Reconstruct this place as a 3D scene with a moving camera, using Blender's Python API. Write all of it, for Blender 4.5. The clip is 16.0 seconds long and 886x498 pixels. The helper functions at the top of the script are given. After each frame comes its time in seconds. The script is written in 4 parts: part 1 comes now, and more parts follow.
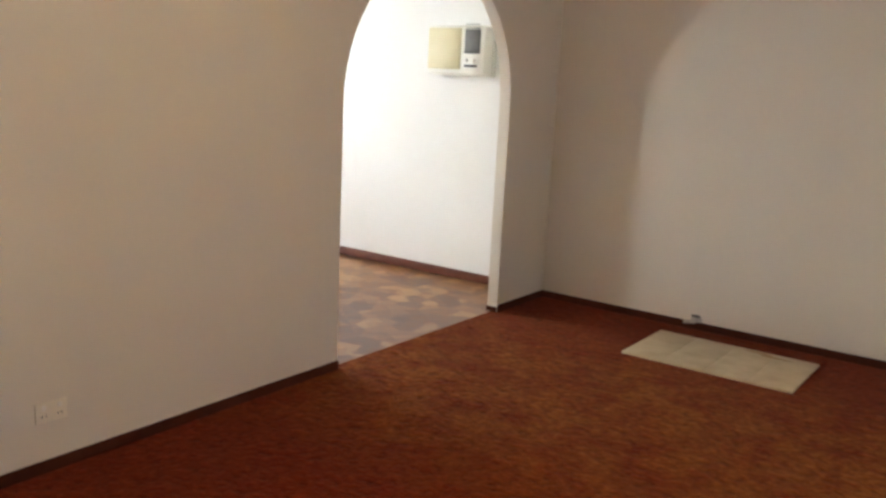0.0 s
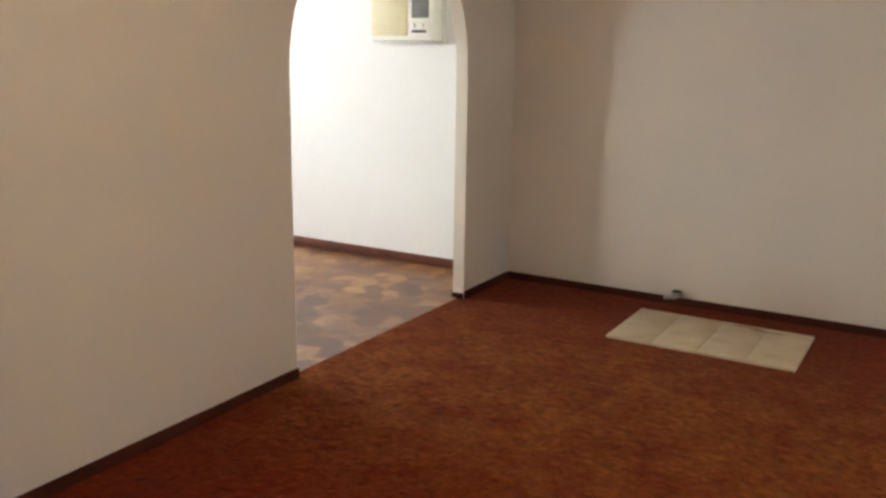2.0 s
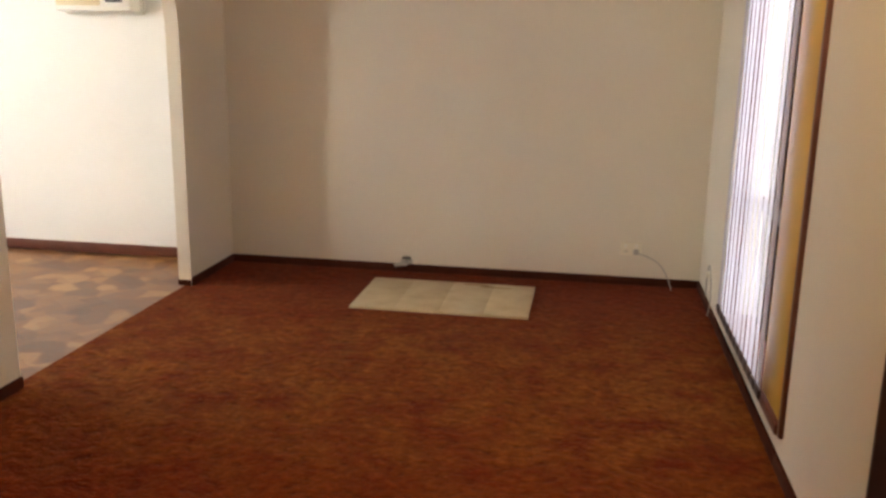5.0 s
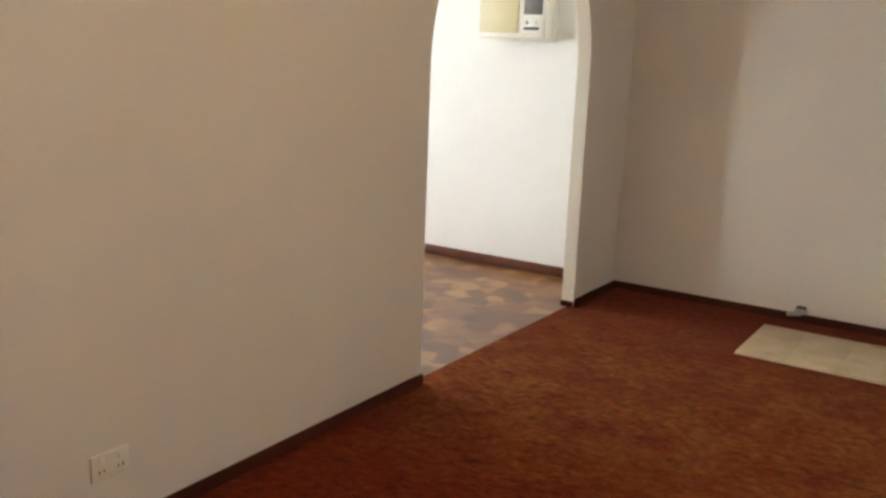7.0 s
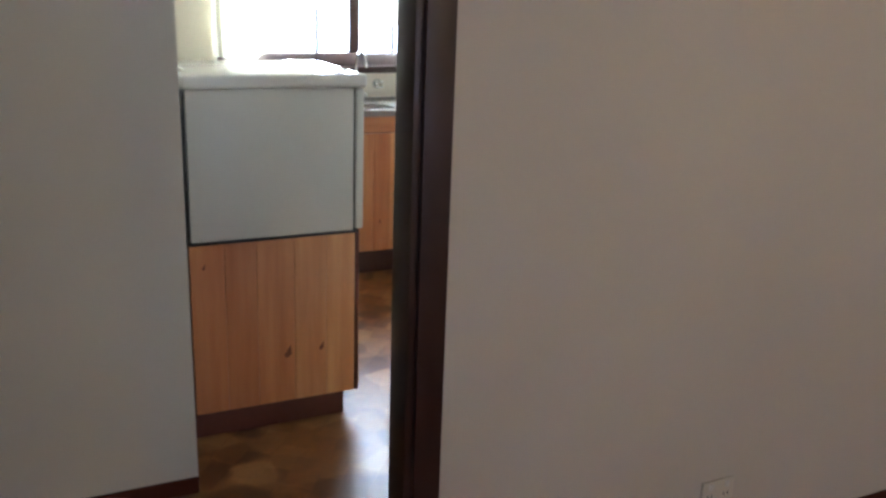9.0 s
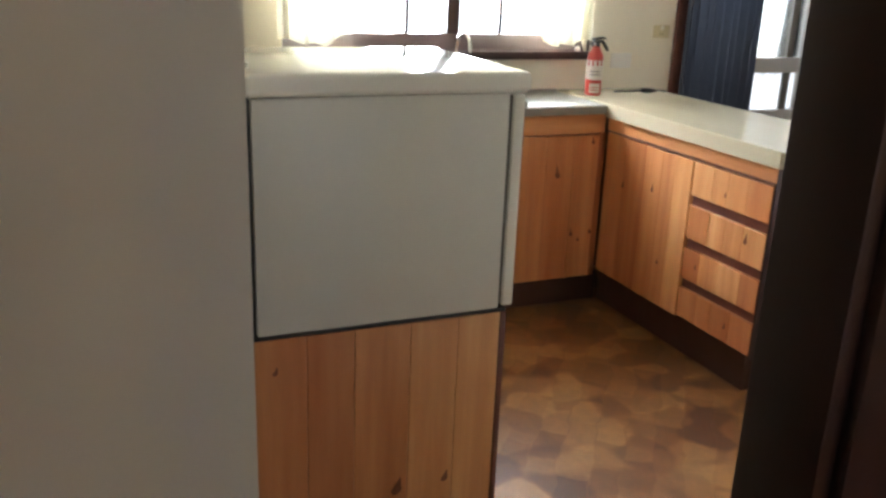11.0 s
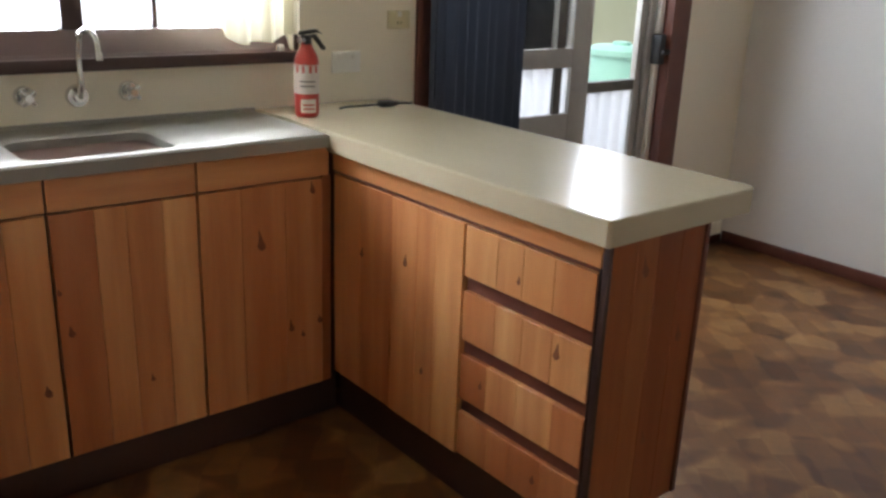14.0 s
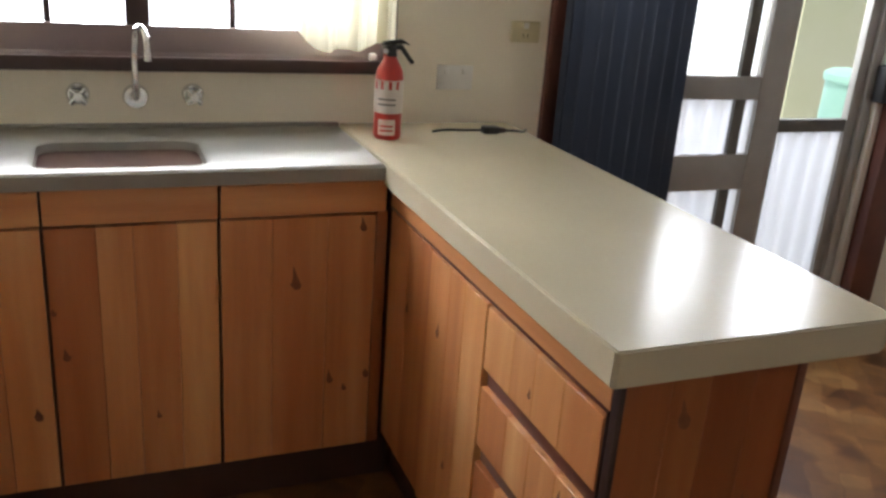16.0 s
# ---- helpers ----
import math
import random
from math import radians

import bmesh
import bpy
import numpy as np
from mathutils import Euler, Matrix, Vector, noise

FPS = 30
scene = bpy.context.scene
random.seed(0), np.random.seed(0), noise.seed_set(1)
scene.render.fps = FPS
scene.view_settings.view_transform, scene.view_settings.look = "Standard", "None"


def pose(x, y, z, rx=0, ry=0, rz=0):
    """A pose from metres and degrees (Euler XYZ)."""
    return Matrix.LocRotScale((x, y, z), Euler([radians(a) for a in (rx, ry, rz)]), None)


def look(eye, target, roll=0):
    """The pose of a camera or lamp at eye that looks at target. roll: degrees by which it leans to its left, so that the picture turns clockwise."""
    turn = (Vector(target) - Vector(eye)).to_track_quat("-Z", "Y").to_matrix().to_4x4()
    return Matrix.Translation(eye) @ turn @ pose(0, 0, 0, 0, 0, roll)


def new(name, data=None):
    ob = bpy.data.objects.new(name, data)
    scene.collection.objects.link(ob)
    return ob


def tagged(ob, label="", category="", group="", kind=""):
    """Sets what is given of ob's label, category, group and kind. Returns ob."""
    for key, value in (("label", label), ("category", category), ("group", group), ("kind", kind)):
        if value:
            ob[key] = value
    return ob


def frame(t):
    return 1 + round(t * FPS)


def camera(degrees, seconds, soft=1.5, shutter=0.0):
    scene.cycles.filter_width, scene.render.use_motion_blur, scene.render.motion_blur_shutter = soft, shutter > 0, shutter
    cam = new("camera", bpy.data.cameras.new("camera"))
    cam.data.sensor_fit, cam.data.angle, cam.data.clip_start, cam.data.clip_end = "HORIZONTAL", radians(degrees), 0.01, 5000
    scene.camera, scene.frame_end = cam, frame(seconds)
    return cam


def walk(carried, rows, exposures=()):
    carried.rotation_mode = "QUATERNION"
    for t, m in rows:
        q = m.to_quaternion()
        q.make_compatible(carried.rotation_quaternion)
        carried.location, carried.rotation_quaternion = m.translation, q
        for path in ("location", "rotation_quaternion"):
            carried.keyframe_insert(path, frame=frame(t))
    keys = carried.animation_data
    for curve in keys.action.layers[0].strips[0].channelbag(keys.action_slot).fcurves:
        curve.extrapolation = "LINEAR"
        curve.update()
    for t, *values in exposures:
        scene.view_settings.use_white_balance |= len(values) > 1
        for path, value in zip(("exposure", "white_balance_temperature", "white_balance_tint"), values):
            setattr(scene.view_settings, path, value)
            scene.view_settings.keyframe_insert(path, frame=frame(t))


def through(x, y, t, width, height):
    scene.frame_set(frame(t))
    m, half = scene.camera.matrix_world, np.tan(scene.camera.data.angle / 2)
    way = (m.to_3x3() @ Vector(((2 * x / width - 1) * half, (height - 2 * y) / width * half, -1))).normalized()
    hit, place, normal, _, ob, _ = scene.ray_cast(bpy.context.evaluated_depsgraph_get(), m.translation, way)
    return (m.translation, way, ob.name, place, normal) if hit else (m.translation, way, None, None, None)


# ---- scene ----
cam = camera(54.0, 16.0, soft=2.8)
PATH = [
    (0, (2.687, -4.949, 1.413), (1.554, -3.349, 1.017), 2.9),
    (0.5, (2.557, -4.914, 1.434), (1.368, -3.374, 0.971), 2.7),
    (1, (2.429, -4.826, 1.345), (1.161, -3.342, 0.909), 1.3),
    (1.5, (2.329, -4.79, 1.368), (1.097, -3.276, 0.93), 0.5),
    (2, (2.301, -4.664, 1.369), (1.306, -2.988, 0.92), 0.8),
    (2.5, (2.142, -4.677, 1.355), (1.507, -2.837, 0.893), 2.0),
    (3, (2.032, -4.72, 1.267), (1.657, -2.807, 0.82), 1.4),
    (3.2, (1.992, -4.731, 1.253), (1.687, -2.805, 0.802), 1.5),
    (5.3, (2.032, -4.715, 1.277), (1.71, -2.794, 0.815), 0.8),
    (5.5, (2.025, -4.706, 1.275), (1.654, -2.794, 0.822), 0.9),
    (6, (1.939, -4.682, 1.286), (1.398, -2.807, 0.849), 1.6),
    (6.5, (1.928, -4.708, 1.311), (1.113, -2.936, 0.869), 2.3),
    (7, (1.875, -4.725, 1.3), (0.807, -3.091, 0.865), 2.2),
    (7.5, (1.791, -4.766, 1.273), (0.503, -3.293, 0.858), 2.3),
    (8, (1.613, -4.873, 1.309), (0.185, -3.545, 0.863), 3.0),
    (8.5, (1.786, -4.894, 1.5), (0.105, -3.951, 0.966), 1.7),
    (9, (1.597, -5.095, 1.532), (-0.126, -4.25, 0.967), 2.1),
    (9.2, (1.508, -5.097, 1.528), (-0.24, -4.326, 0.949), 1.4),
    (11.3, (0.319, -4.908, 1.458), (-1.423, -4.148, 0.837), 2.5),
    (11.5, (0.228, -4.883, 1.452), (-1.487, -4.06, 0.836), 2.7),
    (12, (0.024, -4.807, 1.439), (-1.617, -3.834, 0.841), 2.5),
    (12.5, (-0.215, -4.683, 1.444), (-1.771, -3.592, 0.821), 2.5),
    (13, (-0.388, -4.488, 1.414), (-1.885, -3.317, 0.793), 2.2),
    (13.5, (-0.519, -4.287, 1.415), (-1.983, -3.081, 0.783), 2.3),
    (14, (-0.624, -4.125, 1.405), (-2.084, -2.91, 0.778), 2.3),
    (14.5, (-0.712, -3.937, 1.412), (-2.209, -2.775, 0.773), 2.5),
    (15, (-0.762, -3.753, 1.415), (-2.328, -2.693, 0.766), 2.9),
    (15.5, (-0.756, -3.595, 1.442), (-2.404, -2.679, 0.775), 3.5),
    (16, (-0.776, -3.468, 1.451), (-2.513, -2.738, 0.781), 4.3),
]
EXPOSURES = [(0, 0.78, 6250, 10), (1.0, 0.9, 6150, 9), (2.0, 0.8, 6250, 10), (3.0, 0.82, 7000, 13), (5.5, 0.88, 7150, 14), (6.5, 0.8, 6550, 10), (7.5, 0.82, 6100, 8), (8.0, 0.6, 5700, 9), (8.5, 0.24, 5450, 9), (9.0, 0.16, 5300, 11), (11.3, -0.15, 6150, 12), (12.5, -0.66, 6150, 13), (13.2, -0.72, 6150, 13), (16.0, -0.7, 6300, 15)]
walk(cam, [(t, look(eye, target, roll)) for t, eye, target, roll in PATH], EXPOSURES)

# ---- world and lights ----
SUN_ELEV, SUN_ROT = 63.0, 151.0
world = bpy.data.worlds.new("world")
scene.world = world
world.use_nodes = True
wn = world.node_tree
sky = wn.nodes.new("ShaderNodeTexSky")
sky.sky_type, sky.sun_disc = "NISHITA", False
sky.sun_elevation, sky.sun_rotation = radians(SUN_ELEV), radians(SUN_ROT)
wn.links.new(sky.outputs[0], wn.nodes["Background"].inputs[0])
wn.nodes["Background"].inputs[1].default_value = 0.15


def lamp(name, kind, m, energy, color, size=(1, 1), angle=0.5):
    data = bpy.data.lights.new(name, kind)
    data.energy, data.color = energy, color
    if kind == "AREA":
        data.shape, data.size, data.size_y = "RECTANGLE", size[0], size[1]
    elif kind == "SUN":
        data.angle = radians(angle)
    else:
        data.shadow_soft_size = size[0]
    ob = new(name, data)
    ob.matrix_world = m
    return ob


lamp("sun", "SUN", look((2.2, -4, 9), (0, 0, 0)), 5.0, (1, 0.95, 0.87))
# daylight that comes in through the window, the glass door and the blind
lamp("kitchen_window_daylight", "AREA", look((-3.43, -3.40, 1.42), (0, -3.40, 1.36)), 430, (0.90, 0.96, 1.0), (1.55, 1.35))
lamp("glass_door_daylight", "AREA", look((-3.47, -1.33, 1.76), (0, -1.0, 1.0)), 95, (0.90, 0.96, 1.0), (1.6, 0.6))
lamp("window_back_daylight", "AREA", look((2.86, -1.36, 1.12), (0, -1.6, 0.9)), 20, (0.88, 0.93, 1.0), (0.9, 1.9))
# daylight at the entry
lamp("entry_daylight", "AREA", look((3.30, -4.2, 1.15), (0, -3.9, 0.9)), 62, (0.9, 0.95, 1.0), (0.7, 1.5))
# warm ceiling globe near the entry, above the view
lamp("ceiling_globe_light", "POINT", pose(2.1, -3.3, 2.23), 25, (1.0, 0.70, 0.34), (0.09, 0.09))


# ---- materials ----
def mat(name, base, rough=0.6, metal=0.0, spec=0.5):
    m = bpy.data.materials.new(name)
    m.use_nodes = True
    b = m.node_tree.nodes["Principled BSDF"]
    b.inputs["Base Color"].default_value = (*base, 1)
    b.inputs["Roughness"].default_value = rough
    b.inputs["Metallic"].default_value = metal
    b.inputs["Specular IOR Level"].default_value = spec
    return m, m.node_tree, b


def coords(nt, scale=(1, 1, 1), rot=(0, 0, 0), kind="Object"):
    tc = nt.nodes.new("ShaderNodeTexCoord")
    mp = nt.nodes.new("ShaderNodeMapping")
    mp.inputs["Scale"].default_value = scale
    mp.inputs["Rotation"].default_value = rot
    nt.links.new(tc.outputs[kind], mp.inputs[0])
    return mp.outputs[0]


def noise_tex(nt, vec, scale, detail=4.0, rough=0.55):
    n = nt.nodes.new("ShaderNodeTexNoise")
    n.inputs["Scale"].default_value, n.inputs["Detail"].default_value, n.inputs["Roughness"].default_value = scale, detail, rough
    nt.links.new(vec, n.inputs["Vector"])
    return n.outputs["Fac"]


def ramp(nt, fac, stops):
    r = nt.nodes.new("ShaderNodeValToRGB")
    els = r.color_ramp.elements
    while len(els) < len(stops):
        els.new(0.5)
    for e, (p, c) in zip(els, stops):
        e.position, e.color = p, (*c, 1)
    nt.links.new(fac, r.inputs[0])
    return r.outputs[0]


def mix(nt, fac, a, b, mode="MIX"):
    m = nt.nodes.new("ShaderNodeMix")
    m.data_type, m.blend_type = "RGBA", mode
    for value, at in ((fac, 0), (a, 6), (b, 7)):
        if isinstance(value, (int, float)):
            m.inputs[at].default_value = value
        elif isinstance(value, tuple):
            m.inputs[at].default_value = (*value, 1)
        else:
            nt.links.new(value, m.inputs[at])
    return m.outputs[2]


def bump(nt, b, height, strength=0.2, dist=0.01):
    n = nt.nodes.new("ShaderNodeBump")
    n.inputs["Strength"].default_value, n.inputs["Distance"].default_value = strength, dist
    nt.links.new(height, n.inputs["Height"])
    nt.links.new(n.outputs[0], b.inputs["Normal"])


def mixed(name, c1, c2, scale, rough=0.6, metal=0.0, spec=0.5, bumps=0.1, fine=60.0, dist=0.003):
    """Two near colours blended by a coarse noise, with a fine relief."""
    m, nt, b = mat(name, c1, rough, metal, spec)
    v = coords(nt)
    nt.links.new(ramp(nt, noise_tex(nt, v, scale), [(0.3, c1), (0.7, c2)]), b.inputs["Base Color"])
    f = noise_tex(nt, v, fine, 3)
    bump(nt, b, f, bumps, dist)
    rr = nt.nodes.new("ShaderNodeMapRange")
    rr.inputs["To Min"].default_value, rr.inputs["To Max"].default_value = rough * 0.85, min(1.0, rough * 1.12)
    nt.links.new(noise_tex(nt, v, scale * 3), rr.inputs["Value"])
    nt.links.new(rr.outputs[0], b.inputs["Roughness"])
    return m


def pine(name, axis, stain=(1, 1, 1)):
    """Varnished knotty pine whose grain runs along the axis; pieces differ by Object Info's Random."""
    m, nt, b = mat(name, (0.5, 0.25, 0.1), 0.38)
    along = {"x": (0.9, 11, 11), "y": (11, 0.9, 11), "z": (11, 11, 0.9)}[axis]
    info = nt.nodes.new("ShaderNodeObjectInfo")
    tc = nt.nodes.new("ShaderNodeTexCoord")
    shift = nt.nodes.new("ShaderNodeVectorMath")
    shift.operation = "MULTIPLY_ADD"
    shift.inputs[1].default_value = (17.0, 31.0, 23.0)
    nt.links.new(info.outputs["Random"], shift.inputs[0])
    nt.links.new(tc.outputs["Object"], shift.inputs[2])

    def stretched(s):
        mp = nt.nodes.new("ShaderNodeMapping")
        mp.inputs["Scale"].default_value = s
        nt.links.new(shift.outputs[0], mp.inputs[0])
        return mp.outputs[0]

    grain = noise_tex(nt, stretched(along), 1.9, 5, 0.55)
    broad = noise_tex(nt, stretched(along), 0.7, 2)
    col = ramp(nt, grain, [(0.20, (0.44, 0.170, 0.062)), (0.5, (0.57, 0.262, 0.106)), (0.80, (0.67, 0.365, 0.165))])
    col = mix(nt, ramp(nt, broad, [(0.45, (0, 0, 0)), (0.7, (0.55, 0.55, 0.55))]), col, (0.46, 0.155, 0.048))
    tone = ramp(nt, info.outputs["Random"], [(0.0, (0.74, 0.60, 0.52)), (0.3, (0.94, 0.84, 0.76)), (0.65, (1.04, 1.04, 0.98)), (1.0, (1.20, 1.32, 1.28))])
    col = mix(nt, 1.0, col, tone, "MULTIPLY")
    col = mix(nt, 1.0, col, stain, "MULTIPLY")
    parts = nt.nodes.new("ShaderNodeSeparateXYZ")
    nt.links.new(shift.outputs[0], parts.inputs[0])
    flat = nt.nodes.new("ShaderNodeCombineXYZ")
    across = nt.nodes.new("ShaderNodeMath")
    across.operation = "ADD"
    names = {"z": ("X", "Y", "Z"), "x": ("Z", "Y", "X"), "y": ("Z", "X", "Y")}[axis]
    nt.links.new(parts.outputs[names[0]], across.inputs[0])
    nt.links.new(parts.outputs[names[1]], across.inputs[1])
    nt.links.new(across.outputs[0], flat.inputs[0])
    nt.links.new(parts.outputs[names[2]], flat.inputs[1])
    squash = nt.nodes.new("ShaderNodeVectorMath")
    squash.operation = "MULTIPLY"
    squash.inputs[1].default_value = (6.0, 3.9, 0)
    nt.links.new(flat.outputs[0], squash.inputs[0])
    vor = nt.nodes.new("ShaderNodeTexVoronoi")
    vor.voronoi_dimensions = "2D"
    vor.inputs["Scale"].default_value = 1.0
    nt.links.new(squash.outputs[0], vor.inputs["Vector"])
    spot = ramp(nt, vor.outputs["Distance"], [(0.0, (1, 1, 1)), (0.035, (0.95, 0.95, 0.95)), (0.05, (0.45, 0.45, 0.45)), (0.12, (0, 0, 0))])
    rare = nt.nodes.new("ShaderNodeSeparateColor")
    nt.links.new(vor.outputs["Color"], rare.inputs[0])
    spot = mix(nt, 1.0, spot, ramp(nt, rare.outputs[0], [(0.97, (0, 0, 0)), (0.99, (1, 1, 1))]), "MULTIPLY")
    col = mix(nt, spot, col, (0.085, 0.024, 0.012))
    nt.links.new(col, b.inputs["Base Color"])
    bump(nt, b, grain, 0.08, 0.002)
    b.inputs["Coat Weight"].default_value = 0.15
    return m


PINE_Z, PINE_X, PINE_Y = pine("pine_vertical", "z"), pine("pine_along_x", "x"), pine("pine_along_y", "y")
# redder copy of the pine, darkened to carry the shade away from the window
PINE_RED_SHADED = pine("shaded_red_pine_vertical", "z", (0.52, 0.36, 0.28))
WALL = mixed("painted_plaster", (0.65, 0.60, 0.50), (0.68, 0.63, 0.53), 1.3, 0.75, spec=0.3, bumps=0.12, fine=45)
WALL_CREAM = mixed("cream_painted_plaster", (0.82, 0.755, 0.61), (0.78, 0.72, 0.585), 1.6, 0.7, spec=0.3, bumps=0.12, fine=45)
WALL_WHITE = mixed("white_painted_plaster", (0.80, 0.785, 0.75), (0.76, 0.745, 0.71), 1.6, 0.7, spec=0.3, bumps=0.12, fine=45)
CEIL = mixed("ceiling_paint", (0.80, 0.77, 0.70), (0.77, 0.74, 0.68), 1.5, 0.85)
SKIRT = mixed("stained_skirting", (0.045, 0.011, 0.006), (0.075, 0.020, 0.010), 4.0, 0.8, spec=0.12, fine=80)
DARKWOOD = mixed("dark_stained_timber", (0.034, 0.016, 0.013), (0.055, 0.026, 0.02), 5.0, 0.42, fine=90)
REDWOOD = mixed("red_stained_timber", (0.10, 0.03, 0.02), (0.15, 0.05, 0.03), 6.0, 0.4, fine=90)
HONEYWOOD = mixed("honey_varnished_timber", (0.60, 0.35, 0.055), (0.66, 0.40, 0.08), 5.0, 0.4, fine=80)
KICK = mixed("dark_kickboard", (0.055, 0.025, 0.016), (0.08, 0.036, 0.023), 6.0, 0.5, fine=70)
LAMINATE, lam_nt, lam_b = mat("cream_laminate", (0.52, 0.455, 0.32), 0.22, spec=0.45)
lam_nt.links.new(ramp(lam_nt, noise_tex(lam_nt, coords(lam_nt), 3.0, 6), [(0.3, (0.50, 0.44, 0.31)), (0.7, (0.54, 0.475, 0.34))]), lam_b.inputs["Base Color"])
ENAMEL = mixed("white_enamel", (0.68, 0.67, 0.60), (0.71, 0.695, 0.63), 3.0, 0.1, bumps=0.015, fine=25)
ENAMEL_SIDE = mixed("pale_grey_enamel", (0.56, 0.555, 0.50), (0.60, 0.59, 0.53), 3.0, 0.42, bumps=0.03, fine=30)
PLASTIC = mixed("cream_plastic", (0.74, 0.69, 0.55), (0.70, 0.65, 0.52), 8.0, 0.4, bumps=0.02)
PLATE = mixed("cream_plate", (0.76, 0.735, 0.68), (0.72, 0.70, 0.65), 6.0, 0.5, bumps=0.02)
AC_CREAM = mixed("beige_plastic", (0.62, 0.55, 0.33), (0.66, 0.59, 0.37), 6.0, 0.45, bumps=0.03)
AC_WHITE = mixed("white_plastic", (0.78, 0.76, 0.68), (0.75, 0.73, 0.66), 6.0, 0.4, bumps=0.02)
BLACK = mixed("black_rubber", (0.012, 0.012, 0.013), (0.022, 0.021, 0.021), 20.0, 0.5)
GREY_GRILLE = mixed("grey_grille", (0.10, 0.095, 0.085), (0.14, 0.13, 0.11), 20.0, 0.5)
STEEL = mixed("brushed_stainless", (0.30, 0.288, 0.262), (0.34, 0.326, 0.298), 5.0, 0.58, metal=1.0, bumps=0.008, fine=90, dist=0.0005)
CHROME = mixed("worn_chrome", (0.62, 0.62, 0.61), (0.72, 0.72, 0.72), 10.0, 0.14, metal=1.0, bumps=0.02)
ALU = mixed("grey_aluminium", (0.36, 0.345, 0.31), (0.42, 0.40, 0.365), 8.0, 0.45, metal=0.3, bumps=0.03)
REDPAINT = mixed("red_enamel", (0.42, 0.035, 0.028), (0.50, 0.05, 0.035), 9.0, 0.3, bumps=0.02)
LABEL = mixed("paper_label", (0.72, 0.66, 0.60), (0.66, 0.58, 0.52), 30.0, 0.5, bumps=0.02)
HEARTH = mixed("worn_cream_tile", (0.52, 0.425, 0.275), (0.40, 0.31, 0.185), 7.0, 0.55, bumps=0.1, fine=25)
STAIN = mixed("rust_stain", (0.26, 0.17, 0.08), (0.34, 0.24, 0.12), 20.0, 0.8)
CONCRETE = mixed("pale_concrete", (0.42, 0.41, 0.38), (0.5, 0.48, 0.45), 2.5, 0.9, fine=30)
GREEN = mixed("pale_green_plastic", (0.34, 0.66, 0.54), (0.40, 0.70, 0.58), 3.0, 0.5)
LAWN = mixed("dry_grass", (0.12, 0.15, 0.04), (0.22, 0.2, 0.08), 3.0, 0.95, bumps=0.5, fine=40, dist=0.02)
HOUSE = mixed("cream_render", (0.72, 0.74, 0.47), (0.76, 0.77, 0.53), 2.0, 0.85)


def cloth(name, c, through):
    """Fabric that lets part of the light pass."""
    m, nt, b = mat(name, c, 0.85, spec=0.2)
    tr = nt.nodes.new("ShaderNodeBsdfTranslucent")
    tr.inputs[0].default_value = (*c, 1)
    sh = nt.nodes.new("ShaderNodeMixShader")
    sh.inputs[0].default_value = through
    nt.links.new(b.outputs[0], sh.inputs[1])
    nt.links.new(tr.outputs[0], sh.inputs[2])
    nt.links.new(sh.outputs[0], nt.nodes["Material Output"].inputs[0])
    v = coords(nt)
    bump(nt, b, noise_tex(nt, v, 220, 2), 0.2, 0.001)
    return m


NAVY = cloth("slate_blue_curtain", (0.065, 0.075, 0.10), 0.10)
LACE = cloth("cream_net", (0.66, 0.61, 0.45), 0.13)
BLIND = cloth("white_blind_fabric", (0.62, 0.60, 0.68), 0.34)
RIBBED = cloth("ribbed_obscure_sheet", (0.80, 0.80, 0.83), 0.7)


def glass_mat():
    m, nt, b = mat("window_glass", (1, 1, 1), 0.02)
    t = nt.nodes.new("ShaderNodeBsdfTransparent")
    g = nt.nodes.new("ShaderNodeBsdfGlossy")
    g.inputs["Roughness"].default_value = 0.03
    fr = nt.nodes.new("ShaderNodeFresnel")
    fr.inputs[0].default_value = 1.45
    sh = nt.nodes.new("ShaderNodeMixShader")
    nt.links.new(fr.outputs[0], sh.inputs[0])
    nt.links.new(t.outputs[0], sh.inputs[1])
    nt.links.new(g.outputs[0], sh.inputs[2])
    nt.links.new(sh.outputs[0], nt.nodes["Material Output"].inputs[0])
    return m


GLASS = glass_mat()


